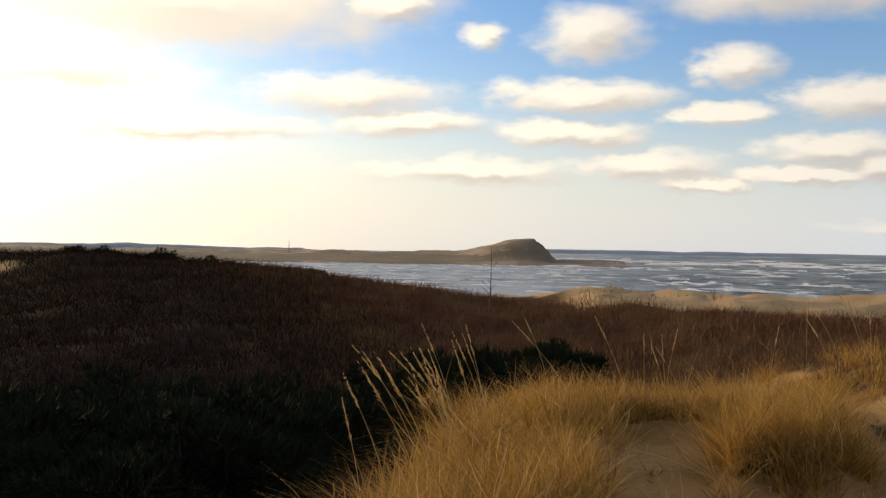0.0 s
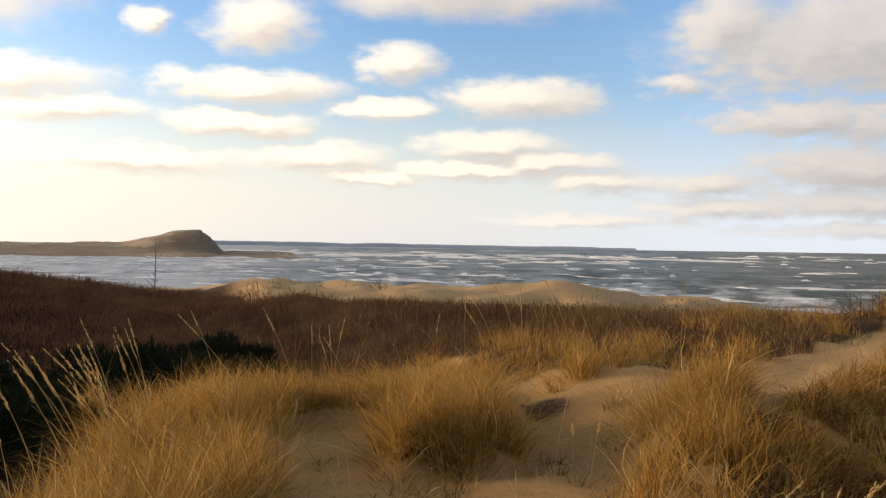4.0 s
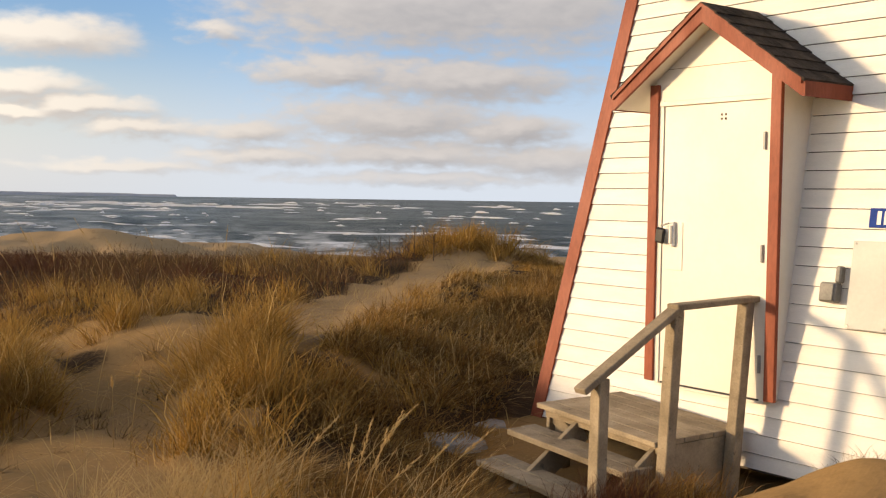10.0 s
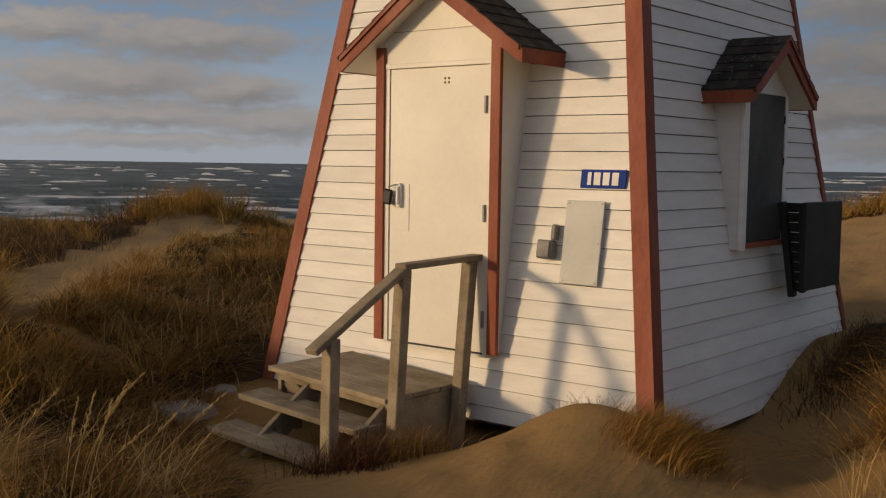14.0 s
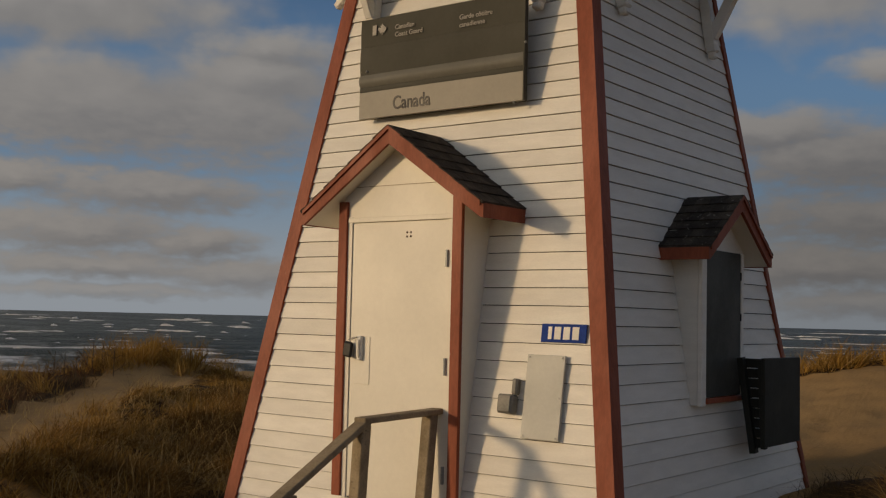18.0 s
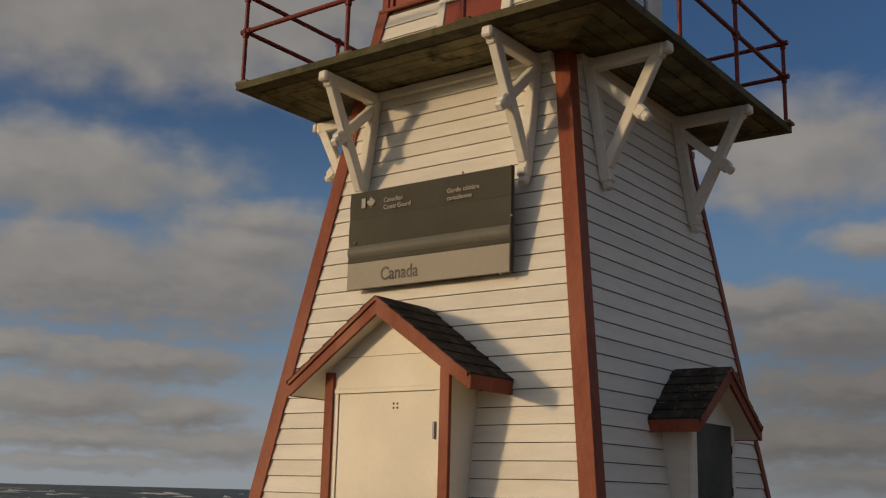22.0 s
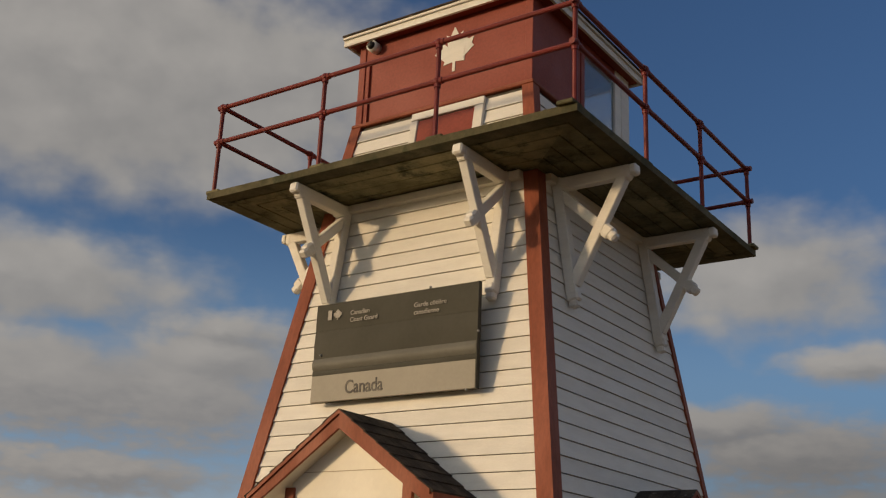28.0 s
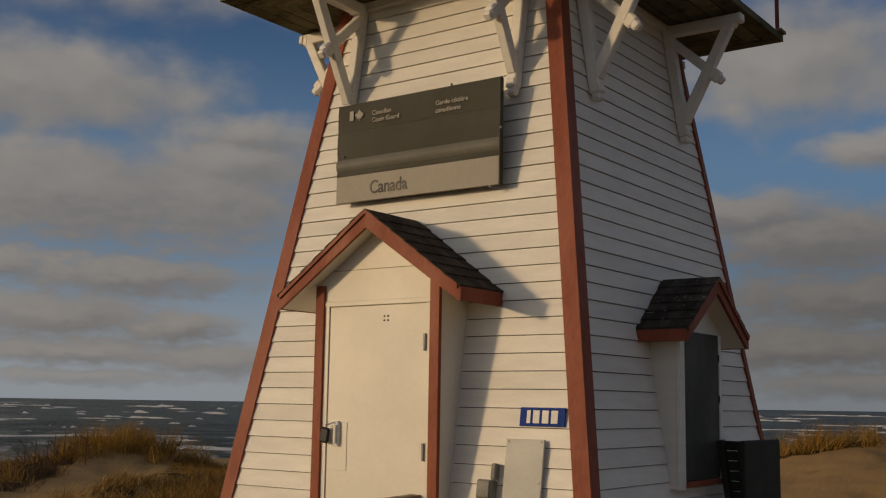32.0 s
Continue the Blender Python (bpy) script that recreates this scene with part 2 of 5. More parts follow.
M_GREEN = material("dark_shutter_paint", (.050, .052, .044), (.040, .042, .036), 3.0, .55, .15, 40)
M_PITCH = material("black_green_paint", (.020, .022, .018), (.026, .027, .022), 3.0, .6, .15, 40, spec=.2)
M_BLACK = material("black_iron", (.02, .02, .02), (.03, .028, .026), 8, .5, .2, 60)
M_STEEL = material("galvanised_steel", (.34, .34, .32), (.27, .27, .26), 6, .45, .1, 60, metal=.4)
M_GREY = material("grey_panel_paint", (.50, .50, .46), (.46, .46, .42), 3, .5, .03, 40, grit=.03)
M_SIGN = material("olive_grey_sign_enamel", (.074, .071, .056), (.062, .060, .047), 1.5, .7, .03, 30, spec=.18, grit=.04, spots=((.14, .135, .115), 9, .70, .80))
# Paler copy of the sign enamel: a highlight painted on the bulged plank.
M_SIGNMID = material("gleam_moulding_enamel", (.155, .150, .125), (.135, .130, .108), 2, .6, .03, 30, spec=.25, grit=.04)
M_CAST = material("weathered_cast_alloy", (.23, .22, .195), (.17, .165, .145), 6, .55, .15, 60)
M_SIGNLO = material("pale_sign_enamel", (.40, .37, .31), (.37, .345, .29), 2, .7, .03, 30, spec=.1, grit=.03)
M_PALE = material("pale_lettering", (.33, .31, .27), (.28, .26, .23), 40, .5, 0, 60)
M_DARKTEXT = material("black_lettering", (.03, .028, .025), (.035, .03, .028), 8, .5, 0, 40)
M_BLUE = material("blue_plate_enamel", (.022, .055, .26), (.02, .048, .22), 3, .75, 0, 40, spec=.1)
M_LAMP = material("white_lamp_housing", (.75, .74, .70), (.7, .69, .65), 4, .35, 0, 40)
M_STONE = material("pale_flagstone", (.30, .28, .25), (.23, .215, .19), 4, .85, .5, 50)


def glass_material():
    m = bpy.data.materials.new("window_glass")
    m.use_nodes = True
    b = m.node_tree.nodes["Principled BSDF"]
    b.inputs["Base Color"].default_value = (.75, .82, .85, 1)
    b.inputs["Roughness"].default_value = .04
    b.inputs["Transmission Weight"].default_value = .85
    b.inputs["IOR"].default_value = 1.45
    return m


M_GLASS = glass_material()


def ground_material():
    m = bpy.data.materials.new("dune_sand_and_thatch")
    m.use_nodes = True
    g = Nodes(m.node_tree)
    bsdf = m.node_tree.nodes["Principled BSDF"]
    at = g.n.new("ShaderNodeTexCoord").outputs["Object"]
    cov = g.n.new("ShaderNodeAttribute")
    cov.attribute_name = "cover"
    big = g.noise(at, .35, 4)["Fac"]
    mid = g.noise(at, 2.3, 5, .6)["Fac"]
    small = g.noise(at, 28, 5, .7)["Fac"]
    rip = g.noise(g.vec("MULTIPLY", at, (1.0, 3.2, 1.0)), 3.0, 4, .6)["Fac"]
    sand = g.mix(g.step(big, .35, .65), (.310, .194, .080, 1), (.245, .150, .060, 1))
    # Paler sand: dry dunes, and low sunlight on them painted into the colour.
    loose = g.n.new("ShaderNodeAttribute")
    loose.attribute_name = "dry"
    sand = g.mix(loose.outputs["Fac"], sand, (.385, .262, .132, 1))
    sand = g.mix(g.step(mid, .55, .75, 0, .5), sand, (.13, .080, .036, 1))
    thatch = g.mix(g.step(mid, .35, .65), (.034, .021, .011, 1), (.066, .039, .019, 1))
    # Soil goes darker on the backlit hillside: its shade is painted in.
    hill_shade = g.n.new("ShaderNodeAttribute")
    hill_shade.attribute_name = "hill_shade"
    thatch = g.mix(hill_shade.outputs["Fac"], thatch, g.mix(g.step(mid, .4, .6), (.016, .010, .006, 1), (.028, .016, .009, 1)))
    f = g.math("ADD", cov.outputs["Fac"], g.math("MULTIPLY", g.math("SUBTRACT", small, .5), .7))
    col = g.mix(g.step(f, .35, .65), sand, thatch)
    k = g.step(small, .25, .75, .90, 1.08)
    col = g.mix(1.0, col, g.xyz(k, k, k), "MULTIPLY")
    g.put(bsdf.inputs["Base Color"], col)
    bsdf.inputs["Roughness"].default_value = .95
    bsdf.inputs["Specular IOR Level"].default_value = .06
    bn = g.n.new("ShaderNodeBump")
    bn.inputs["Strength"].default_value = .45
    bn.inputs["Distance"].default_value = .04
    g.put(bn.inputs["Height"], g.math("ADD", g.math("MULTIPLY", rip, .9), g.math("MULTIPLY", small, .12)))
    g.l.new(bn.outputs[0], bsdf.inputs["Normal"])
    return m


M_GROUND = ground_material()


def sea_material():
    m = bpy.data.materials.new("rough_sea_water")
    m.use_nodes = True
    g = Nodes(m.node_tree)
    bsdf = m.node_tree.nodes["Principled BSDF"]
    at = g.n.new("ShaderNodeTexCoord").outputs["Object"]
    turn = g.n.new("ShaderNodeVectorRotate")
    turn.rotation_type = "Z_AXIS"
    turn.inputs["Angle"].default_value = radians(28)
    g.put(turn.inputs["Vector"], at)
    at = turn.outputs[0]
    swell = g.noise(g.vec("MULTIPLY", at, (.006, .012, 1)), 1.0, 3, .6)["Fac"]
    chop = g.noise(g.vec("MULTIPLY", at, (.045, .075, 1)), 1.0, 5, .7)["Fac"]
    tiny = g.noise(g.vec("MULTIPLY", at, (.5, 1.1, 1)), 1.0, 4, .65)["Fac"]
    col = g.mix(g.step(swell, .35, .65), (.031, .046, .037, 1), (.052, .067, .053, 1))
    col = g.mix(g.step(chop, .42, .66, 0, .85), col, (.115, .132, .112, 1))
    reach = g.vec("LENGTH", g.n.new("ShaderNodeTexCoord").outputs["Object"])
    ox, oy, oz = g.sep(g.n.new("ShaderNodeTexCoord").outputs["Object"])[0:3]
    # Streak coordinates follow angle and distance from the lookout.
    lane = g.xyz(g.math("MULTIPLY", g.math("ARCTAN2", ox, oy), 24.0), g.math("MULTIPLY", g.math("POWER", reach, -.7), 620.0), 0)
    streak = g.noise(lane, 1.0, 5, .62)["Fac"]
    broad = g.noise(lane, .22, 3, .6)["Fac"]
    # Shaded wave troughs are painted as dark streaks.
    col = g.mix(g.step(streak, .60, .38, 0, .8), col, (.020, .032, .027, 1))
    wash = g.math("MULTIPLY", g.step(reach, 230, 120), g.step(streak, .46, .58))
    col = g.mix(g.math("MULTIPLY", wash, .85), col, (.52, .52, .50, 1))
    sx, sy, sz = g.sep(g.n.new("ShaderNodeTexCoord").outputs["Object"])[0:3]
    # Foam and sun glitter across the bay, both mixed into the colour.
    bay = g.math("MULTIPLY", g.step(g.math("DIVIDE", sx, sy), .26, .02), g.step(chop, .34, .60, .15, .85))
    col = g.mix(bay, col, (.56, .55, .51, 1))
    # Broad glare on the sun's side, painted as paler water.
    sun_glare = g.math("MULTIPLY", g.step(g.math("DIVIDE", sx, sy), 1.0, .22), g.step(streak, .40, .62, .12, .62))
    col = g.mix(sun_glare, col, (.30, .315, .285, 1))
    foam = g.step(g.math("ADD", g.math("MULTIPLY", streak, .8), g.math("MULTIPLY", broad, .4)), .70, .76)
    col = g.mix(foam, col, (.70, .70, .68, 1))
    g.put(bsdf.inputs["Base Color"], col)
    g.put(bsdf.inputs["Roughness"], g.math("ADD", .34, g.math("MULTIPLY", foam, .5)))
    bsdf.inputs["IOR"].default_value = 1.33
    bsdf.inputs["Specular IOR Level"].default_value = .07
    bn = g.n.new("ShaderNodeBump")
    bn.inputs["Strength"].default_value = 1.0
    bn.inputs["Distance"].default_value = 1.0
    g.put(bn.inputs["Height"], g.math("ADD", chop, g.math("MULTIPLY", tiny, .35)))
    g.l.new(bn.outputs[0], bsdf.inputs["Normal"])
    return m


M_SEA = sea_material()
M_HILL = material("spit_grass_and_sand", (.13, .095, .05), (.20, .15, .085), .05, .95, .5, .6, spots=((.30, .225, .14), .03, .52, .60))
# Distance haze is painted into the far shore's blue-grey base colour.
M_FAR = material("hazed_wooded_shore", (.28, .30, .33), (.32, .34, .36), .01, 1.0, 0, .2)


def blade_material(name, a, b, c, trans=.25, spec=.12, pale=None):
    """Grass and twigs: every blade its own tint."""
    m = bpy.data.materials.new(name)
    m.use_nodes = True
    g = Nodes(m.node_tree)
    bsdf = m.node_tree.nodes["Principled BSDF"]
    r = g.n.new("ShaderNodeNewGeometry").outputs["Random Per Island"]
    at = g.n.new("ShaderNodeTexCoord").outputs["Object"]
    patch = g.noise(at, .8, 3)["Fac"]
    col = g.mix(g.step(r, 0, 1), (*a, 1), (*b, 1))
    col = g.mix(g.step(patch, .42, .66), col, (*c, 1))
    if pale:                                              # a few bleached straws among the rest
        odd = g.math("FRACT", g.math("MULTIPLY", r, 13.7))
        col = g.mix(g.step(odd, .91, .94), col, (*pale, 1))
        col = g.mix(g.step(odd, .19, .12, 0, .7), col, (b[0] * .35, b[1] * .35, b[2] * .4, 1))
    g.put(bsdf.inputs["Base Color"], col)
    bsdf.inputs["Roughness"].default_value = .8
    bsdf.inputs["Specular IOR Level"].default_value = spec
    tr = g.n.new("ShaderNodeBsdfTranslucent")
    g.put(tr.inputs["Color"], col)
    mx = g.n.new("ShaderNodeMixShader")
    mx.inputs[0].default_value = trans
    g.l.new(bsdf.outputs[0], mx.inputs[1])
    g.l.new(tr.outputs[0], mx.inputs[2])
    g.l.new(mx.outputs[0], m.node_tree.nodes["Material Output"].inputs["Surface"])
    return m


M_GOLD = blade_material("golden_marram_blades", (.50, .292, .062), (.25, .136, .030), (.36, .220, .060), .32, .15, (.62, .42, .16))
M_DULL = blade_material("dull_marram_blades", (.27, .158, .048), (.12, .072, .028), (.075, .054, .026), .22, .15, (.48, .34, .15))
M_BANK = blade_material("ochre_bank_blades", (.40, .222, .056), (.20, .108, .030), (.13, .078, .028), .25, .1, (.52, .35, .14))
M_BROWN = blade_material("rusty_brown_twigs", (.125, .050, .023), (.07, .032, .016), (.15, .082, .034), .12)
# Brown scrub, darkened so its colour also holds the hillside's shade.
M_SCRUB = blade_material("dark_shaded_scrub_twigs", (.030, .018, .010), (.020, .012, .007), (.042, .023, .012), .0, .0)
M_NEEDLE = blade_material("juniper_needles", (.012, .017, .009), (.020, .024, .012), (.010, .014, .008), .0, .02)
M_STRAW = blade_material("pale_straw", (.52, .365, .155), (.38, .26, .105), (.46, .32, .135), .3)
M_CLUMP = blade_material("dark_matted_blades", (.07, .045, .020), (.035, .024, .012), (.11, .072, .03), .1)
M_SEED = blade_material("cream_seed_stalks", (.56, .40, .18), (.42, .29, .12), (.50, .35, .15), .35)
M_FOAM = blade_material("breaking_foam", (.88, .90, .92), (.82, .84, .87), (.86, .88, .90), .5)
M_TWIG = material("grey_brown_twig", (.10, .065, .04), (.07, .05, .03), 20, .9, .2, 80)

# ---- helpers for meshes ----
def from_arrays(name, verts, faces, mat, parent=None, label="", smooth=False):
    me = bpy.data.meshes.new(name)
    me.from_pydata(verts, [], faces)
    me.materials.append(mat)
    if smooth:
        me.polygons.foreach_set("use_smooth", [True] * len(me.polygons))
    ob = new(name, me)
    if parent is not None:
        ob.parent = parent
    if label:
        ob["label"] = label
    return ob


def quads_mesh(name, co, quads, mat, smooth=True):
    """A mesh from numpy arrays of vertices and quads."""
    me = bpy.data.meshes.new(name)
    me.vertices.add(len(co))
    me.vertices.foreach_set("co", co.astype(np.float32).ravel())
    me.loops.add(quads.size)
    me.loops.foreach_set("vertex_index", quads.astype(np.int32).ravel())
    me.polygons.add(len(quads))
    me.polygons.foreach_set("loop_start", np.arange(0, quads.size, quads.shape[1], dtype=np.int32))
    me.polygons.foreach_set("loop_total", np.full(len(quads), quads.shape[1], dtype=np.int32))
    me.polygons.foreach_set("use_smooth", np.full(len(quads), smooth))
    me.materials.append(mat)
    me.update(calc_edges=True)
    me.validate()
    return me


def grid_quads(rows, cols, wrap=False):
    r, c = np.meshgrid(np.arange(rows - 1), np.arange(cols if wrap else cols - 1), indexing="ij")
    n = (c + 1) % cols
    return np.stack([r * cols + c, r * cols + n, (r + 1) * cols + n, (r + 1) * cols + c], -1).reshape(-1, 4)


def vnoise(x, y, seed=0):
    """Smooth value noise, -1 to 1."""
    xi, yi = np.floor(x).astype(np.int64), np.floor(y).astype(np.int64)
    fx, fy = x - xi, y - yi
    fx, fy = fx * fx * (3 - 2 * fx), fy * fy * (3 - 2 * fy)

    def h(a, b):
        v = (a * 374761393 + b * 668265263 + seed * 974634777) & 0xFFFFFFFF
        v = ((v ^ (v >> 13)) * 1274126177) & 0xFFFFFFFF
        return ((v ^ (v >> 16)) & 0xFFFF) / 32767.5 - 1
    return (h(xi, yi) * (1 - fx) + h(xi + 1, yi) * fx) * (1 - fy) + (h(xi, yi + 1) * (1 - fx) + h(xi + 1, yi + 1) * fx) * fy


def fbm(x, y, octaves=4, seed=0):
    return sum(vnoise(x * 2.03 ** k + 17.3 * k, y * 2.03 ** k - 9.1 * k, seed + k) * .5 ** k for k in range(octaves))


def smooth(v, lo, hi):
    k = np.clip((v - lo) / (hi - lo), 0, 1)
    return k * k * (3 - 2 * k)


def bump(x, y, cx, cy, rx, ry, h, turn=0.0):
    c, s = math.cos(radians(turn)), math.sin(radians(turn))
    u, v = (x - cx) * c + (y - cy) * s, -(x - cx) * s + (y - cy) * c
    return h * np.exp(-(u / rx) ** 2 - (v / ry) ** 2)


# ---- the dunes ----
TOWER = Matrix.Translation((8.323, 4.486, 4.663)) @ pose(0, 0, 0, 0, 0, -94.045)
TOWER_INV = TOWER.inverted()


def tower_xy(x, y):
    """World to the tower's own axes (front is -y)."""
    m = TOWER_INV
    return m[0][0] * x + m[0][1] * y + m[0][3], m[1][0] * x + m[1][1] * y + m[1][3]


def shore(x, y):
    return x * math.sin(radians(25)) + y * math.cos(radians(25))


def is_bank(x, y):
    return smooth(y, 6.2, 6.8) * (1 - smooth(across(x, y), -1.35, -1.0)) * smooth(x, 4.2, 4.8)


def height(x, y):
    d, s = np.hypot(x, y), shore(x, y)
    az = np.degrees(np.arctan2(x, y))
    z = 4.22 + 0 * x
    z += bump(x, y, 0, 0, 4, 4, .15)
    z += bump(x, y, -1.0, 17.0, 6, 5, -.45) + bump(x, y, -9, 15, 8, 7, -.5)          # hollow
    z += bump(x, y, -12.5, 39, 11, 8, 1.60, -12) + bump(x, y, -4, 33, 7, 7, .45)         # ridge
    z += bump(x, y, -26, 34, 8, 8, .5)
    z += bump(x, y, 1.6, 12.2, 3.2, 2.6, .12)
    # bank and high ground seaward of the tower
    n = across(x, y) + .22 * fbm(x * .8, y * .8, 3, 5)
    up = np.clip((y - 6.5) / np.maximum(y - 6.5 - (1.45 + n) / .788, .3), 0, 1)
    up = np.where(n > -1.45, smooth(y, 6.6, 7.4), up ** .8)
    side = smooth(x, 3.7, 5.3)
    z += .44 * (up * side + (1 - side) * .42 * smooth(d, 9.0, 16) * smooth(az, 14, 22)) * (1 - .45 * smooth(s, 20, 27)) * (1 - .6 * smooth(x, 15.5, 19))
    z += .06 * smooth(x, 5.5, 7) * smooth(n, -2.1, -1.5) * (1 - smooth(n, -1.3, -.8)) * smooth(y, 6.6, 7.2)
    z += .20 * gold(x, y) * (1 - smooth(d, 12.5, 14)) * (1 - smooth(x, 4.0, 4.6) * smooth(y, 6, 7))
    z += bump(x, y, 16.4, 17.9, 1.7, 1.3, .62)
    # round the tower
    tx, ty = tower_xy(x, y)
    z += bump(tx, ty, 0, 0, 2.6, 2.6, -.20) + bump(tx, ty, -.5, -3.3, 1.1, .9, -.22)
    z += bump(tx, ty, 1.55, -2.15, .62, .55, .29, -8) + bump(tx, ty, .72, -2.0, .30, .40, -.20)
    z += bump(tx, ty, 2.4, 1.1, 1.45, 1.2, .60) + bump(tx, ty, 2.0, -.95, .5, .45, -.10)
    z += bump(x, y, 20.3, 3.7, 4.2, 3.6, 1.12) + bump(x, y, 14, 1.2, 4, 2.5, .35)
    z += bump(x, y, 2.5, 3.9, 1.1, .8, .14)
    z += bump(x, y, 6.95, .85, .62, .55, .68)
    # seaward dunes and beach
    z += (np.interp(az, (-3, 2.5, 5.5, 8, 15, 20, 24, 28, 34, 42), (-.6, -.4, -.05, .15, .36, .10, .30, .15, -.1, -.3)) + .34 * fbm(x * .20, y * .28, 4, 2) + .13 * fbm(x * .75, y * .9, 3, 62)) * np.exp(-(np.maximum(s - 40, (40 - s) * .55) / 4.0) ** 2) * 1.0
    z -= .35 * smooth(s, 27, 33) + .65 * smooth(s, 24, 31) * smooth(az, 30, 36)
    z = z + (-1.6 - z) * smooth(s, 47, 72)
    z += .05 * is_bank(x, y) * fbm(x * 1.25, y * 1.25, 2, 77)
    rough = .10 * fbm(x * .35, y * .35, 4, 1) + .035 * fbm(x * 1.6, y * 1.6, 3, 9)
    z += rough * (1 - smooth(d, 60, 200))
    return z


def cover(x, y):
    """How far plants cover the sand, 0 to 1."""
    d, az, s = np.hypot(x, y), np.degrees(np.arctan2(x, y)), shore(x, y)
    n = fbm(x * .55, y * .55, 3, 21)
    belt = smooth(d + 1.8 * n, 14.2, 16.5) * (1 - smooth(s + 2.5 * n + 6.5 * smooth(az, 5, 19), 30, 33)) * (1 - smooth(az + 5 * n, 35, 41))
    left = smooth(-(az + 5 * n) + 1.5 * (d - 7.5), -3.5, 0) * (1 - smooth(az, 3, 10)) * (1 - smooth(s + 2 * n, 44, 48)) * smooth(d + n, 5.5, 7.5)
    c = np.maximum(belt, left)
    c = np.maximum(c, .62 * smooth(n, -.5, .3) * smooth(az, 16, 20) * (1 - smooth(az, 29, 32)) * smooth(d + .8 * n, 10.2, 11.2) * (1 - smooth(d, 15, 16)))
    c = c * (1 - track(x, y))
    c = c * (1 - np.clip(bump(x, y, -14.5, 33.5, 1.6, 1.6, 1.2), 0, 1))
    c = np.maximum(c, gold(x, y) * .8 * smooth(fbm(x * 1.7, y * 1.7, 2, 55), -.35, .25))
    c = np.maximum(c, .75 * smooth(az + 3 * n, 27, 31) * (1 - smooth(az + 3 * n, 43, 47)) * smooth(d + .4 * n, 3.8, 4.3) * (1 - smooth(d + .5 * n, 5.6 + 3.4 * smooth(az, 30, 33), 6.4 + 3.4 * smooth(az, 30, 33))))
    bank = smooth(x + .3 * n, 4.3, 4.9) * (1 - smooth(x, 14, 16)) * smooth(y + .3 * n, 6.3, 6.8) * (1 - smooth(across(x, y) + .3 * n, -1.5, -1.1))
    c = np.maximum(c, bank * smooth(n, -.55, -.25) * (1 - np.clip(bump(x, y, 5.4, 7.35, .55, .30, 1.5, 20), 0, 1)))
    top = smooth(across(x, y) + .35 * n, .2, .8) * smooth(x, 5, 6.5) * (1 - smooth(s, 25, 28)) * (1 - smooth(x, 15, 17))
    tx, ty = tower_xy(x, y)
    # Dark thatch here also paints in the tower's shade on the sand.
    lee = smooth(tx + .3 * n, 1.9, 2.3) * (1 - smooth(tx, 3.6, 4.4)) * smooth(ty, -2.4, -1.8) * (1 - smooth(ty, 1.6, 2.4))
    return np.maximum(np.maximum(c, .8 * top), .62 * lee * smooth(n, -.5, .2))


def across(x, y):
    """Metres seaward of the upper edge of the sandy track; its grassy lip is at -1.45."""
    return (y - 10.9) * .788 - (x - 7.1) * .616


def track(x, y):
    """The bare sandy track along the top of the bank."""
    n = across(x, y) + .28 * fbm(x * 1.3, y * 1.3, 2, 4)
    return smooth(n, -1.45, -1.15) * (1 - smooth(n, .1, .5)) * smooth(x, 4.6, 5.6) * (1 - smooth(x, 16.0, 17.5))


def gold(x, y):
    """Where marram grass stands."""
    d, az, s = np.hypot(x, y), np.degrees(np.arctan2(x, y)), shore(x, y)
    n = fbm(x * .9, y * .9, 3, 33)

    def patch(a0, a1, d0, d1):
        a, e = az + 1.6 * n, d + .7 * n
        return smooth(a, a0 - 1, a0 + 1) * (1 - smooth(a, a1 - 1, a1 + 1)) * smooth(e, d0 - .35, d0 + .35) * (1 - smooth(e, d1 - .6, d1 + .6))
    g = patch(-9, 8.5, 5.0, 12.4) * smooth(az + 1.4 * n + 4.6 - 1.5 * (d - 6.0), -.9, .9)
    g = np.maximum(g, patch(-1, 16, 12.0, 15.8))
    g = np.maximum(g, patch(7.5, 16.5, 10.5, 12.6) * .85)
    g = np.maximum(g, patch(13, 30, 13.6, 16.4) * .35)
    g = np.maximum(g, patch(17, 28, 10.6, 14.0) * .22)
    g = np.maximum(g, patch(15.7, 21.3, 8.7, 11.4))
    g = np.maximum(g, patch(27.8, 33.5, 7.0, 11.0))
    g = np.maximum(g, patch(30, 39.5, 4.4, 6.3) * .10)
    lip = y + .5 * n
    w = across(x, y)
    bank = smooth(lip, 6.4, 7.0) * (1 - smooth(w + .2 * n, -1.5, -1.15)) * smooth(x + .3 * n, 4.3, 4.9) * (1 - smooth(x, 17, 20))
    g = np.maximum(g, bank * (1 - np.clip(bump(x, y, 5.4, 7.35, .5, .26, 1.4, 20), 0, 1)))
    g = np.maximum(g, smooth(n, .0, .5) * smooth(x, 6, 8) * smooth(w, .1, .6) * (1 - smooth(s, 22, 26)) * .5)
    g = np.maximum(g, bump(x, y, 20.2, 4.6, 4, 3.4, 1.5) * smooth(x + .8 * n, 18.4, 19.4))
    g = np.maximum(g, bump(x, y, 6.8, .95, .7, .62, 1.6))
    tx, ty = tower_xy(x, y)
    g = g * (1 - smooth(2.3 - np.maximum(np.abs(tx), np.abs(ty)), 0, .4))
    g = g * (1 - (smooth(tx, -1.1, -.9) * (1 - smooth(tx, .5, .7)) * smooth(ty, -3.9, -3.6) * (1 - smooth(ty, -1.7, -1.5))))
    return np.clip(g, 0, 1) * (1 - track(x, y))


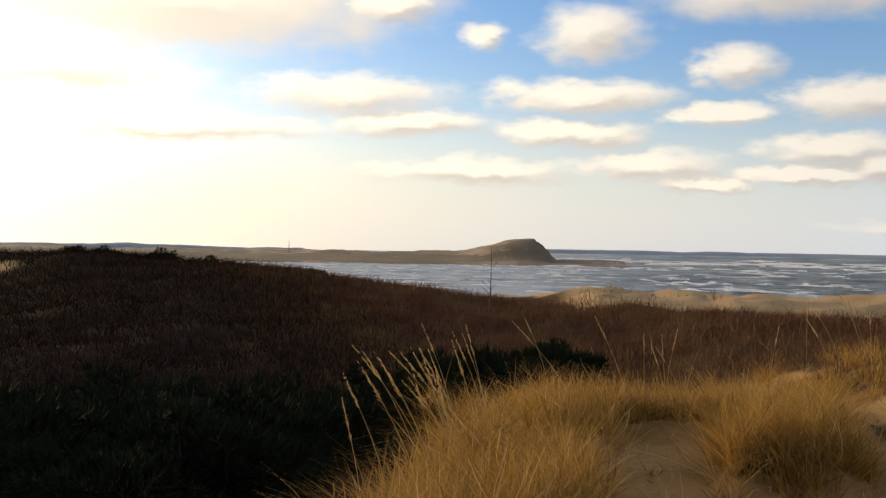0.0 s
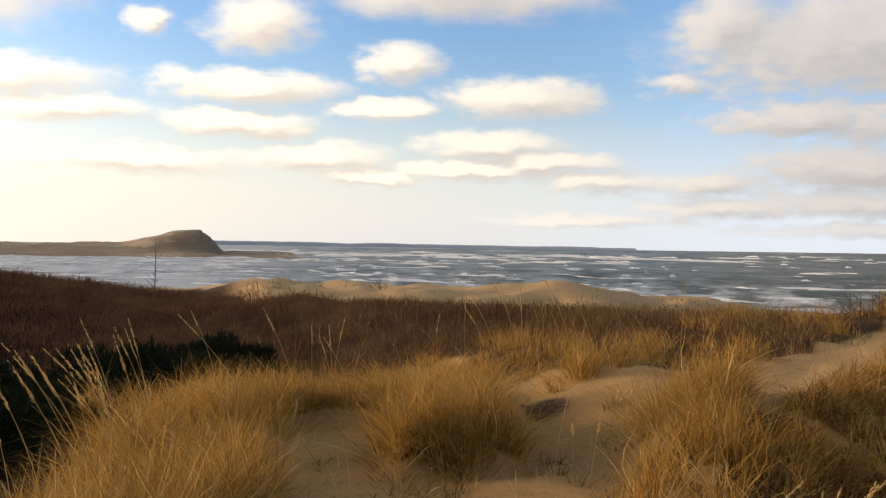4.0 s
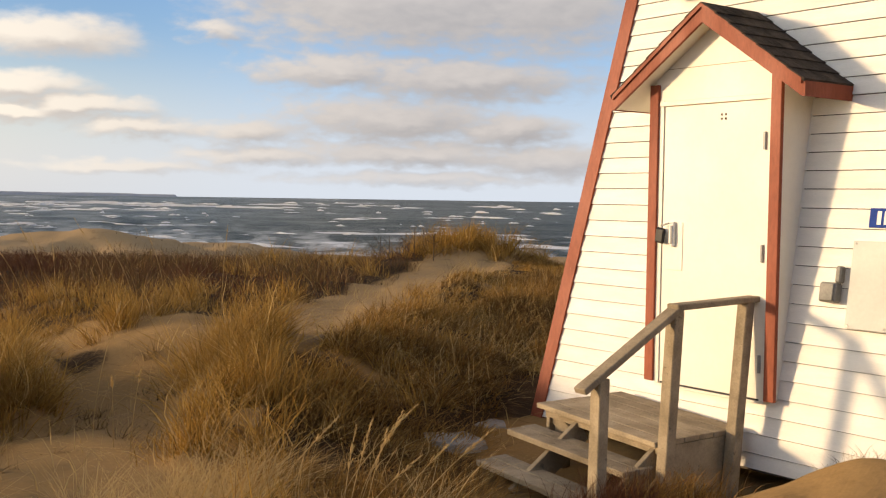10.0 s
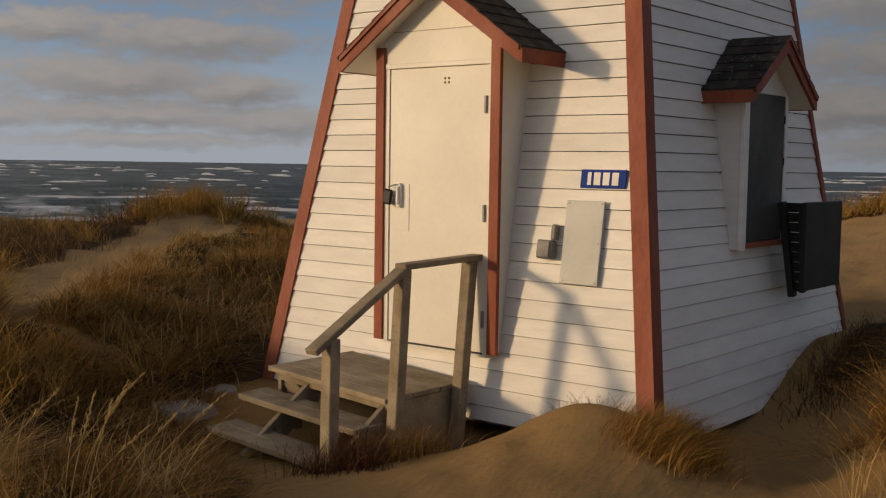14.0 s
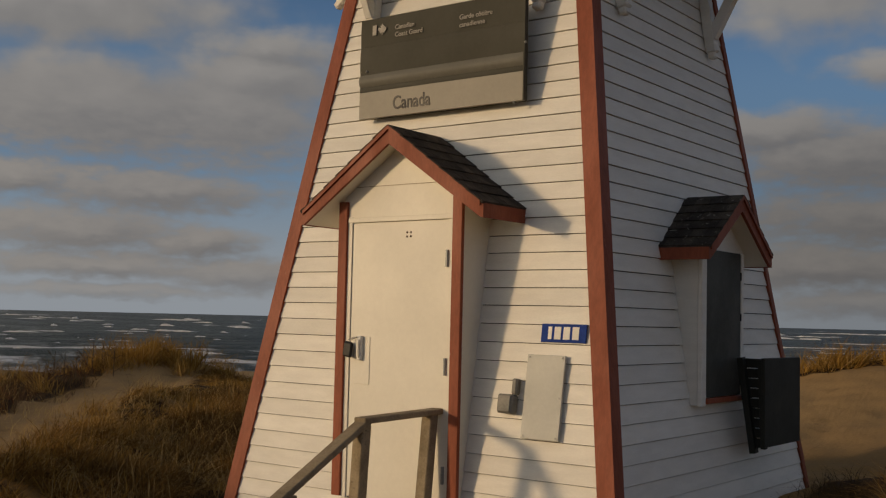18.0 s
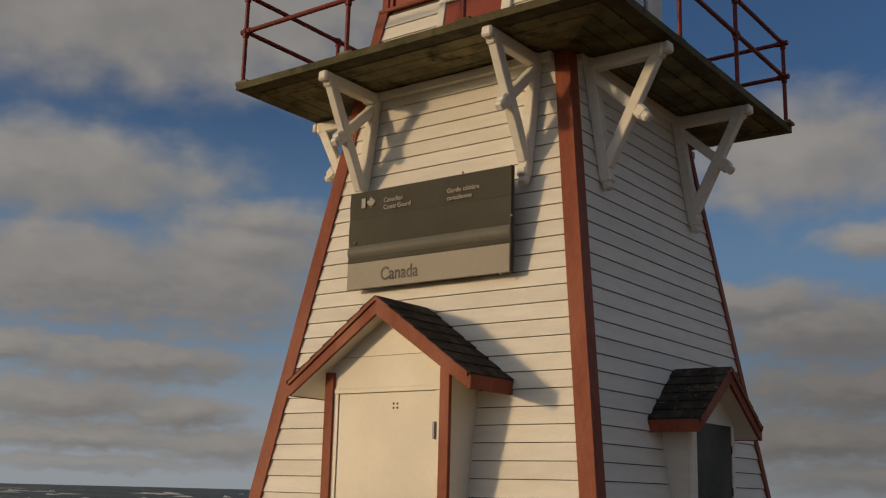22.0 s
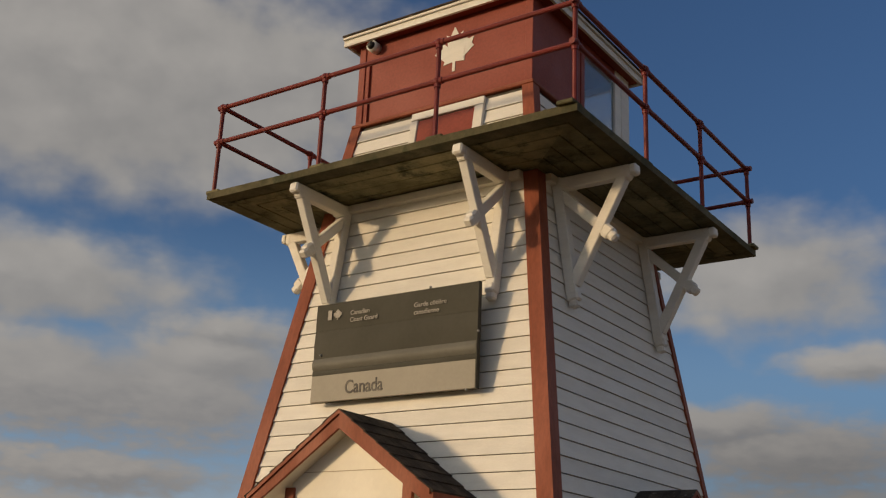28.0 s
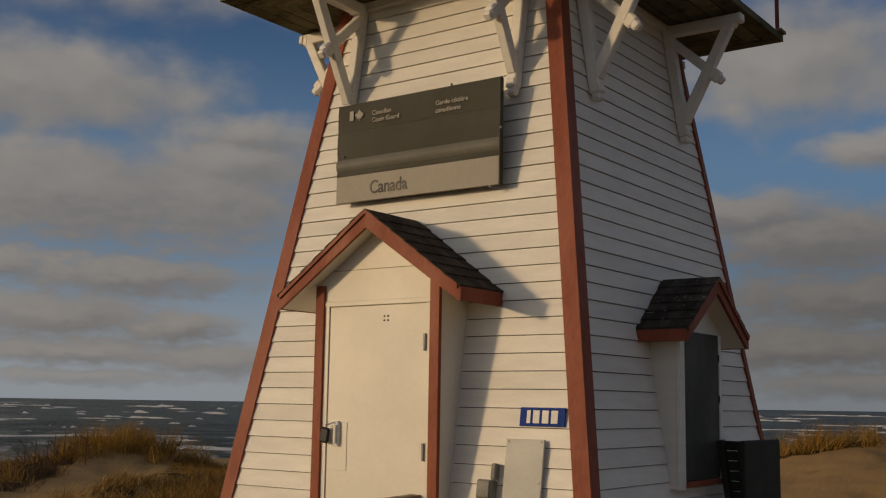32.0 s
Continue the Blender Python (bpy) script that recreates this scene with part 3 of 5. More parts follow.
def build_ground():
    az = np.radians(np.concatenate([np.arange(-32, 96, .30), np.arange(96, 328, 2.0)]))
    d = np.concatenate([[.002], np.geomspace(.5, 4, 14), np.arange(4.1, 22, .11), np.geomspace(22.1, 80, 90), np.geomspace(84, 4900, 26)])
    D, A = np.meshgrid(d, az, indexing="ij")
    x, y = D * np.sin(A) + .13, D * np.cos(A) + .07
    z = height(x, y)
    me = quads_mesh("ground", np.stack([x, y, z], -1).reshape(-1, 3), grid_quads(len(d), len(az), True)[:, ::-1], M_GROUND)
    at = me.attributes.new("cover", "FLOAT", "POINT")
    at.data.foreach_set("value", cover(x, y).astype(np.float32).ravel())
    # dry: seaward dunes, track and far slope, also made paler for sunlight.
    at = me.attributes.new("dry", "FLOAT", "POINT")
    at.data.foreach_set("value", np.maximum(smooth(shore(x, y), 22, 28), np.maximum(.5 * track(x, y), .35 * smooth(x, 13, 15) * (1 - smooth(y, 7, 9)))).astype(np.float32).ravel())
    # Mask for the painted shade of the left hillside.
    at = me.attributes.new("hill_shade", "FLOAT", "POINT")
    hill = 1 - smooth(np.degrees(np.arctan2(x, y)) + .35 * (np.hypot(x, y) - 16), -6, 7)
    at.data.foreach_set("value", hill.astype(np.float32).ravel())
    return tagged(new("ground", me), "wind-blown dune sand with thatch under the plants", "ground", kind="structure")


build_ground()


def build_sea():
    az = np.radians(np.arange(-40, 112, .5))
    d = np.concatenate([np.arange(42, 300, 2.2), np.geomspace(302, 4950, 110)])
    D, A = np.meshgrid(d, az, indexing="ij")
    x, y = D * np.sin(A), D * np.cos(A)
    c, s = math.cos(radians(28)), math.sin(radians(28))
    u, v = x * c - y * s, x * s + y * c
    z = .30 * np.sin(v / 3.6 + 1.3 * fbm(u * .02, v * .02, 2, 3)) * (1 - smooth(D, 250, 420)) + .18 * fbm(u * .08, v * .16, 3, 8) * (1 - smooth(D, 400, 800))
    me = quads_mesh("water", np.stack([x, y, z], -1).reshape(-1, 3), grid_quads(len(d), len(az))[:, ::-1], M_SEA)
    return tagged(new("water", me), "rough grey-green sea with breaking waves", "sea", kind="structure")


build_sea()


def build_whitecaps():
    """Breaking crests: long low ridges of foam lying across the wind."""
    rng = np.random.default_rng(4)
    co, fa = [], []
    n = 0

    def crest(az, d, length, high, deep):
        nonlocal n
        k = 17
        t = np.linspace(-1, 1, k)
        px, py = d * math.sin(az), d * math.cos(az)
        ang = -az - .85 * (1 - az / 3.2) + rng.normal(0, .15)
        wob = rng.normal(0, .05 * length, k).cumsum() * .25 + rng.normal(0, deep * .55, k)
        r = np.convolve(rng.random(k + 4), (.15, .22, .26, .22, .15), "valid")
        h = high * (1 - np.abs(t) ** 3) * np.maximum(r * 1.6 - .10, .1)
        for dy, f in ((-deep, -.2), (-deep * .35, .55), (0, 1), (deep * .8, .4), (deep * 1.3, -.2)):
            lx, ly = t * length / 2, wob + dy
            X = px + lx * math.cos(ang) - ly * math.sin(ang)
            Y = py + lx * math.sin(ang) + ly * math.cos(ang)
            co.append(np.stack([X, Y, h * f + .02 + rng.normal(0, .05 * high, k) * (f > 0)], 1))
        fa.append(grid_quads(5, k)[:, ::-1] + n)
        n += 5 * k
    for _ in range(115):                                  # groups of breakers
        d0 = 6 / math.tan(radians(rng.choice([rng.uniform(.30, .9), rng.uniform(.35, .8), rng.uniform(.8, 1.7)])))
        a0 = 4 + 92 * rng.random() ** 1.25
        for _ in range(rng.integers(1, 5)):
            d = d0 * rng.normal(1, .03)
            crest(radians(a0 + rng.normal(0, 1.5)), d, rng.uniform(.3, 1) ** 2 * (6 + d * .062), .08 + d * (.0004 + .0013 * rng.random()), .2 + d * .0005)
    for _ in range(340):                                  # small lone crests
        d = 6 / math.tan(radians(rng.uniform(.30, 2.2)))
        crest(radians(5 + 92 * rng.random() ** 1.25), d, rng.uniform(.3, 1) ** 2 * (3 + d * .027), .06 + d * (.0005 + .0013 * rng.random()), .15 + d * .0003)
    for _ in range(50):                                  # surf over the outer bar
        crest(radians(rng.uniform(5, 30)), rng.uniform(600, 850), rng.uniform(14, 60), rng.uniform(.5, 1.3), .7)
    for _ in range(26):                                   # long breakers rolling onto the beach
        crest(radians(rng.uniform(8, 92)), rng.choice([rng.uniform(136, 150), rng.uniform(168, 190)]), rng.uniform(14, 40), rng.uniform(.3, .6), .7)
    for _ in range(420):                                  # broken water in the bay, its white also standing for sun glint
        crest(radians(rng.uniform(-14, 9)), rng.uniform(170, 480), rng.uniform(3, 12), rng.uniform(.1, .35), .7)
    me = quads_mesh("whitecaps", np.concatenate(co), np.concatenate(fa), M_FOAM)
    return tagged(new("whitecaps", me), "white foam of breaking wave crests on the sea", "waves", kind="stuff")


build_whitecaps()


def build_spit():
    az = np.linspace(-40, 10.6, 420)
    d = np.linspace(455, 760, 44)
    D, A = np.meshgrid(d, az, indexing="ij")
    x, y = D * np.sin(np.radians(A)), D * np.cos(np.radians(A))
    v = (D - 470) / 60
    top = 4.3 + .8 * fbm(A * .35, D * .01, 3, 3)
    top = top + (11.6 - top) * smooth(A, .2, 4.3) * (1 - .15 * smooth(A, 4.6, 5.4))
    top = top * (1 - smooth(A + .25 * fbm(A * 3, D * .05, 2, 6), 4.9, 5.9)) + .9 * smooth(A, 5.4, 6.4) * (1 - smooth(A, 8.0, 10.4)) - .6 * smooth(A, 9, 10.5)
    z = top * smooth(v, .0, .9) + .9 * (1 - smooth(v, .4, 1.2)) * smooth(v, -.25, .05) * (1 - smooth(A, 9, 10.5)) - .8 * (1 - smooth(v, -.25, .05))
    z += .9 * fbm(x * .06, y * .06, 4, 12) * smooth(v, .3, 1.0) * (1 - smooth(A, 5, 6.4))
    me = quads_mesh("headland", np.stack([x, y, z], -1).reshape(-1, 3), grid_quads(len(d), len(az))[:, ::-1], M_HILL)
    tagged(new("headland", me), "low sandy headland with dark grass ending in a bluff", "headland", kind="structure")


build_spit()


def far_shore(name, a0, a1, dist, lo, hi, seed, label):
    az = np.linspace(a0, a1, 260)
    u = (az - a0) / (a1 - a0)
    top = (lo + (hi - lo) * (1 - u)) * (1 + .16 * fbm(az * .5, az * 0, 4, seed)) * smooth(u, 0, .004) * (1 - smooth(u, .995, 1))
    co, k = [], (1.0, 1.004, 1.03, 1.08)
    for f, h in zip(k, (0, .7, 1.0, 0)):
        co.append(np.stack([dist * f * np.sin(np.radians(az)), dist * f * np.cos(np.radians(az)), top * h - .5], 1))
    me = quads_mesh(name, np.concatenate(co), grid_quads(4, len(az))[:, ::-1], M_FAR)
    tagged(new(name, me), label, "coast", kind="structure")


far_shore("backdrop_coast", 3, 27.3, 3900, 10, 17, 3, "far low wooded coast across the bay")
far_shore("backdrop_woods", -45, -7, 1300, 7.5, 12, 8, "distant woods behind the dunes, paled by painted haze")

# ---- builders for things ----
BASE = {}


def thing(name, base, label, category, group="", m=None):
    """A top-level Empty at base, in the tower's axes."""
    ob = new(name)
    ob.empty_display_size = .2
    ob.matrix_world = (TOWER if m is None else m) @ Matrix.Translation(base)
    BASE[ob] = Vector(base)
    return tagged(ob, label, category, group)


def part(name, bm, mat, parent, label="", smooth_faces=False):
    """One mesh under a thing or a part; bm is in the tower's axes."""
    base = BASE[parent]
    bmesh.ops.translate(bm, verts=bm.verts, vec=-base)
    bmesh.ops.recalc_face_normals(bm, faces=bm.faces)
    me = bpy.data.meshes.new(name)
    bm.to_mesh(me)
    bm.free()
    me.materials.append(mat)
    if smooth_faces:
        me.polygons.foreach_set("use_smooth", [True] * len(me.polygons))
    ob = new(name, me)
    ob.parent = parent
    BASE[ob] = base
    if label:
        ob["label"] = label
    return ob


def prism(bm, front, back):
    """A solid between two rings of as many corners."""
    a, b = [bm.verts.new(p) for p in front], [bm.verts.new(p) for p in back]
    bm.faces.new(a)
    bm.faces.new(list(reversed(b)))
    for i in range(len(a)):
        j = (i + 1) % len(a)
        bm.faces.new((a[i], b[i], b[j], a[j]))
    return bm


def box(bm, x0, x1, y0, y1, z0, z1, bevel=0.0):
    new_bm = bmesh.new() if bevel else bm
    prism(new_bm, [(x0, y0, z0), (x1, y0, z0), (x1, y0, z1), (x0, y0, z1)], [(x0, y1, z0), (x1, y1, z0), (x1, y1, z1), (x0, y1, z1)])
    if bevel:
        bmesh.ops.bevel(new_bm, geom=new_bm.edges[:], offset=bevel, segments=1, affect="EDGES")
        me = bpy.data.meshes.new("t")
        new_bm.to_mesh(me)
        new_bm.free()
        bm.from_mesh(me)
        bpy.data.meshes.remove(me)
    return bm


def beam(bm, p, q, w, h, side=(1, 0, 0), bevel=.004):
    """A squared timber from p to q; w along side, h across."""
    p, q = Vector(p), Vector(q)
    d = (q - p).normalized()
    s = Vector(side)
    s = (s - d * s.dot(d)).normalized()
    u = d.cross(s)
    ring = [s * w / 2 * a + u * h / 2 * b for a, b in ((-1, -1), (1, -1), (1, 1), (-1, 1))]
    t = bmesh.new()
    prism(t, [p + r for r in ring], [q + r for r in ring])
    if bevel:
        bmesh.ops.bevel(t, geom=t.edges[:], offset=bevel, segments=1, affect="EDGES")
    me = bpy.data.meshes.new("t")
    t.to_mesh(me)
    t.free()
    bm.from_mesh(me)
    bpy.data.meshes.remove(me)
    return bm


def pipe(bm, p, q, r, r2=None, n=10):
    p, q = Vector(p), Vector(q)
    d = (q - p).normalized()
    s = d.orthogonal().normalized()
    u = d.cross(s)
    r2 = r if r2 is None else r2
    ring = [s * math.cos(2 * math.pi * k / n) + u * math.sin(2 * math.pi * k / n) for k in range(n)]
    return prism(bm, [p + v * r for v in ring], [q + v * r2 for v in ring])


def ball(bm, c, r, squash=1.0):
    bmesh.ops.create_icosphere(bm, subdivisions=2, radius=r, matrix=Matrix.Translation(c) @ Matrix.Diagonal((1, 1, squash, 1)))
    return bm


def B():
    return bmesh.new()


# ---- the lighthouse ----
A0, TAPER = 1.762, .147


def half(z):
    return A0 - TAPER * z


SIDES = [pose(0, 0, 0, 0, 0, a) for a in (0, 90, 180, 270)]      # front, right, back, left
light = thing("lighthouse", (0, 0, -.50), "white clapboard pyramid lighthouse with terracotta trim and red lantern room", "lighthouse")


def frustum(z0, z1, inset):
    a, b = half(z0) - inset, half(z1) - inset
    return prism(B(), [(-a, -a, z0), (a, -a, z0), (a, a, z0), (-a, a, z0)], [(-b, -b, z1), (b, -b, z1), (b, b, z1), (-b, b, z1)])


wall = part("wall", frustum(-.49, 4.70, .026), M_BACK, light, "dark backing, seen in gaps as painted lap shadows")


def board(side, x0a, x1a, x0b, x1b, z0, z1, parent, name="clapboard", a_of=half):
    """One lapped board: thick at its lower edge, thin at the top."""
    bm = B()
    ya0, yb0 = -(a_of(z0)) + .020, -(a_of(z1)) + .020
    # Stops short of the next board, so dark backing draws a lap shadow.
    prism(bm, [(x0a, ya0 - .020, z0), (x1a, ya0 - .020, z0), (x1b, yb0 - .010, z1 - .006), (x0b, yb0 - .010, z1 - .006)],
          [(x0a, ya0 + .002, z0), (x1a, ya0 + .002, z0), (x1b, yb0 + .004, z1 - .006), (x0b, yb0 + .004, z1 - .006)])
    bmesh.ops.transform(bm, matrix=SIDES[side], verts=bm.verts)
    return part(name, bm, M_WHITE, parent)


# board edges: a little wider exposure low down than higher up
ROWS = [-.47] + [.150 + .1294 * k for k in range(-4, 11)] + [1.444 + .1245 * k for k in range(1, 26)] + [4.69]
ROW = .1245


def clad(side, hole=None, far=.105):
    for z, z1 in zip(ROWS[:-1], ROWS[1:]):
        a, b = half(z) - .105, half(z1) - .105
        if hole and hole[2] - .02 < z1 and z < hole[3]:
            board(side, -a, hole[0], -b, hole[0], z, z1, wall)
            board(side, hole[1], a + .105 - far, hole[1], b + .105 - far, z, z1, wall)
        else:
            board(side, -a, a + .105 - far, -b, b + .105 - far, z, z1, wall)


clad(0, (-.548, .548, .045, 2.25))
clad(1, (-.392, .392, .82, 1.95), .045)
clad(3)
clad(2)

for sx, sy in ((1, -1), (-1, -1), (1, 1), (-1, 1)):                # corner boards, two to a corner
    for along in (0, 1):
        bm = B()
        ring = []
        for z in (-.49, 4.70):
            a, t, w = half(z), .014, .055 if along and sx == sy == 1 else .115
            if along == 0:
                ring.append([(sx * (a + t), sy * (a + t), z), (sx * (a - w), sy * (a + t), z), (sx * (a - w), sy * (a - .03), z), (sx * (a + t), sy * (a - .03), z)])
            else:
                ring.append([(sx * (a + t), sy * (a - .031), z), (sx * (a + t), sy * (a - w), z), (sx * (a - .03), sy * (a - w), z), (sx * (a - .03), sy * (a - .031), z)])
        prism(bm, ring[0], ring[1])
        part("corner_board", bm, M_RED, light)

# entry porch with its gable roof
YD, YH = 1.821, 1.975
porch = part("porch_wall", box(B(), .535, .549, -YD + .004, -1.40, .012, 2.16), M_DOOR, light, "cream plywood porch walls")
part("side_panel", box(B(), -.549, -.535, -YD + .004, -1.40, .012, 2.16), M_DOOR, porch)
for sx in (-1, 1):
    part("jamb_board", box(B(), min(sx * .495, sx * .580), max(sx * .495, sx * .580), -YD - .024, -YD + .01, .005, 2.20, .004), M_RED, porch, "terracotta upright trim board")
part("door_frame", box(B(), -.495, -.455, -YD - .006, -YD + .06, .0, 2.085), M_DOOR, porch)
part("door_frame", box(B(), .455, .495, -YD - .006, -YD + .06, .0, 2.085), M_DOOR, porch)
part("door_head", box(B(), -.495, .495, -YD - .012, -YD + .06, 2.040, 2.075, .003), M_DOOR, porch)
part("sill", box(B(), -.49, .49, -YD - .008, -YD + .08, -.020, -.004, .002), M_DOOR, porch)
bm = B()
g_pts = [(-.534, 2.077), (.534, 2.077), (.534, 2.295), (0, 2.665), (-.534, 2.295)]
prism(bm, [(x, -YD, z) for x, z in g_pts], [(x, -YD + .03, z) for x, z in g_pts])
part("gable_panel", bm, M_DOOR, porch)
bm = B()
g_pts = [(-.50, 2.305), (.50, 2.305), (.50, 2.309), (-.50, 2.309)]
prism(bm, [(x, -YD - .003, z) for x, z in g_pts], [(x, -YD + .001, z) for x, z in g_pts])
part("panel_seam", bm, M_WOOD, porch)


def gable_roof(parent, axis_side, width, front, peak, eave, back_peak, back_eave, mat, fascia_h=.105, rows=7, cols=5):
    """A small pitched roof on the tower: slabs, soffit, rake and eave boards, shingles. Built for the front and turned."""
    m = SIDES[axis_side]

    def put(name, bm, mat_, label=""):
        bmesh.ops.transform(bm, matrix=m, verts=bm.verts)
        return part(name, bm, mat_, parent, label)
    for sx in (-1, 1):
        p, e = (0, peak), (sx * width, eave)
        dx, dz = e[0] - p[0], e[1] - p[1]
        ln = math.hypot(dx, dz)
        nx, nz = -dz / ln * sx, dx / ln * sx
        nx, nz = (nx, nz) if nz > 0 else (-nx, -nz)
        bm = B()
        t = .02
        lo = fascia_h - .006
        prism(bm, [(0, -front + .025, peak - lo * 1.2), (e[0], -front + .025, eave - lo), (e[0], -front + .025, eave - t), (0, -front + .025, peak - t)],
              [(0, -back_peak, peak - lo * 1.2), (e[0], -back_eave, eave - lo), (e[0], -back_eave, eave - t), (0, -back_peak, peak - t)])
        slab = put("roof_slab", bm, M_DOOR)
        bm = B()                                                  # rake board
        prism(bm, [(0, -front, peak - .004), (0, -front, peak - fascia_h * 1.22), (e[0], -front, eave - fascia_h), (e[0], -front, eave - .004)],
              [(0, -front + .024, peak - .004), (0, -front + .024, peak - fascia_h * 1.22), (e[0], -front + .024, eave - fascia_h), (e[0], -front + .024, eave - .004)])
        put("rake_board", bm, M_RED, "terracotta rake board")
        bm = B()                                                  # narrow strip under the shingles
        prism(bm, [(0, -front - .014, peak + .004), (0, -front - .014, peak - .030), (e[0], -front - .014, eave - .028), (e[0], -front - .014, eave + .004)],
              [(0, -front - .001, peak + .004), (0, -front - .001, peak - .030), (e[0], -front - .001, eave - .028), (e[0], -front - .001, eave + .004)])
        put("rake_strip", bm, M_RED)
        bm = B()                                                  # eave board
        x0, x1 = (e[0], e[0] + sx * .022)
        prism(bm, [(x0, -front, eave - fascia_h), (x1, -front, eave - fascia_h), (x1, -front, eave - .012), (x0, -front, eave - .004)],
              [(x0, -back_eave, eave - fascia_h), (x1, -back_eave, eave - fascia_h), (x1, -back_eave, eave - .012), (x0, -back_eave, eave - .004)])
        put("eave_board", bm, M_RED)
        deck_ = put("roof_felt", prism(B(), [(0, -front - .01, peak - .016), (e[0] + sx * .02, -front - .01, eave - .018), (e[0] + sx * .02, -front - .01, eave - .006), (0, -front - .01, peak - .004)],
                                       [(0, -back_peak, peak - .016), (e[0] + sx * .02, -back_eave, eave - .018), (e[0] + sx * .02, -back_eave, eave - .006), (0, -back_peak, peak - .004)]), mat)
        for r in range(rows):
            k0, k1 = r / rows, (r + 1) / rows
            cuts = [0] + [(c + (.5 if r % 2 else 0)) / cols for c in range(0 if r % 2 else 1, cols)] + [1]
            for c0, c1 in zip(cuts[:-1], cuts[1:]):
                ring = []
                for k, lift in ((k0, .006), (k1 + .02, .016)):
                    x, z = p[0] + dx * min(k, 1.03), p[1] + dz * min(k, 1.03)
                    yb = back_peak + (back_eave - back_peak) * min(k, 1)
                    y0, y1 = -front - .016 + (front + .016 - yb) * c0 + .002, -front - .016 + (front + .016 - yb) * c1 - .002
                    ring.append(((x + nx * (lift - .008), z + nz * (lift - .008)), (x + nx * lift, z + nz * lift), y0, y1))
                (a0, a1, ya0, ya1), (b0, b1, yb0, yb1) = ring
                bm = B()
                prism(bm, [(a0[0], ya0, a0[1]), (a0[0], ya1, a0[1]), (b0[0], yb1, b0[1]), (b0[0], yb0, b0[1])],
                      [(a1[0], ya0, a1[1]), (a1[0], ya1, a1[1]), (b1[0], yb1, b1[1]), (b1[0], yb0, b1[1])])
                bmesh.ops.transform(bm, matrix=m, verts=bm.verts)
                part("shingle", bm, mat, parent)


hood = part("porch_roof", beam(B(), (0, -YH + .03, 2.683), (0, -1.37, 2.683), .03, .05), M_DOOR, light, "small gabled porch roof with dark shingles")
gable_roof(hood, 0, .827, YH, 2.720, 2.132, 1.345, 1.43, M_SHINGLE, .108)

# the door
door = part("door", box(B(), -.4525, .4525, -YD + .004, -YD + .045, .0, 2.0375, .003), M_DOOR, light, "closed cream steel door with a hasp and padlock")
for z in (1.76, 1.0, .25):
    part("hinge", pipe(B(), (.449, -YD - .012, z - .06), (.449, -YD - .012, z + .06), .012), M_STEEL, door)
part("latch_plate", box(B(), -.405, -.255, -YD - .001, -YD + .006, .84, 1.19, .002), M_DOOR, door, "cream cover plate behind the latch")
bm = box(B(), -.362, -.318, -YD - .03, -YD, 1.015, 1.195, .006)
part("hasp", bm, M_LAMP, door, "white hasp bracket")
bm = box(B(), -.352, -.328, -YD - .046, -YD - .028, 1.035, 1.17, .005)
part("handle", bm, M_DOOR, door)
bm = box(B(), -.475, -.385, -YD - .058, -YD - .028, 1.035, 1.150, .014)
bmesh.ops.rotate(bm, verts=bm.verts, cent=(-.43, -YD - .04, 1.10), matrix=Matrix.Rotation(radians(9), 3, "Y"))
part("padlock", bm, M_BLACK, door, "black padlock")
part("shackle", beam(B(), (-.43, -YD - .04, 1.165), (-.35, -YD - .04, 1.185), .012, .012), M_STEEL, door)
for k, (x, z) in enumerate(((.07, 1.955), (.105, 1.955), (.07, 1.925), (.105, 1.925))):
    part("screw_mark", pipe(B(), (x, -YD + .002, z), (x, -YD + .0055, z), .009, n=8), M_TWIG, door)
part("door_sweep", box(B(), -.44, .44, -YD - .001, -YD + .01, -.003, .010), M_BLACK, door)

# window box with closed shutters on the right-hand face
XW = 1.70
shut = part("window_box", box(B(), XW - .30, XW, -.418, .378, .745, 1.94), M_WHITE, light, "boxed-in window with closed dark shutters")
part("shutter", box(B(), XW + .003, XW + .028, -.335, .325, .80, 1.90, .004), M_GREEN, shut, "dark green-grey closed shutter")
part("window_sill", box(B(), XW - .02, XW + .05, -.345, .335, .755, .795, .004), M_RED, shut, "terracotta sill")
part("frame", box(B(), XW + .001, XW + .035, -.420, -.338, .74, 1.90, .004), M_WHITE, shut)
part("frame", box(B(), XW + .001, XW + .035, .328, .380, .74, 1.90, .004), M_WHITE, shut)
bm = B()
g_pts = [(-.44, 1.90), (.44, 1.90), (.30, 2.06), (0, 2.22), (-.30, 2.06)]
prism(bm, [(XW + .004, x, z) for x, z in g_pts], [(XW - .30, x, z) for x, z in g_pts])
part("gable_panel", bm, M_WHITE, shut)
for y in (-.350, .330):
    for z in (1.03, 1.40, 1.72):
        part("hinge", box(B(), XW + .026, XW + .034, y - .008, y + .018, z - .03, z + .03), M_BLACK, shut)
whood = part("window_roof", beam(B(), (XW + .15, .0, 2.245), (1.42, .0, 2.245), .03, .04, (0, 1, 0)), M_DOOR, light, "small gabled window roof with lichened shingles")
gable_roof(whood, 1, .595, XW + .17, 2.325, 1.905, 1.40, 1.46, M_MOSS, .10, 6, 4)

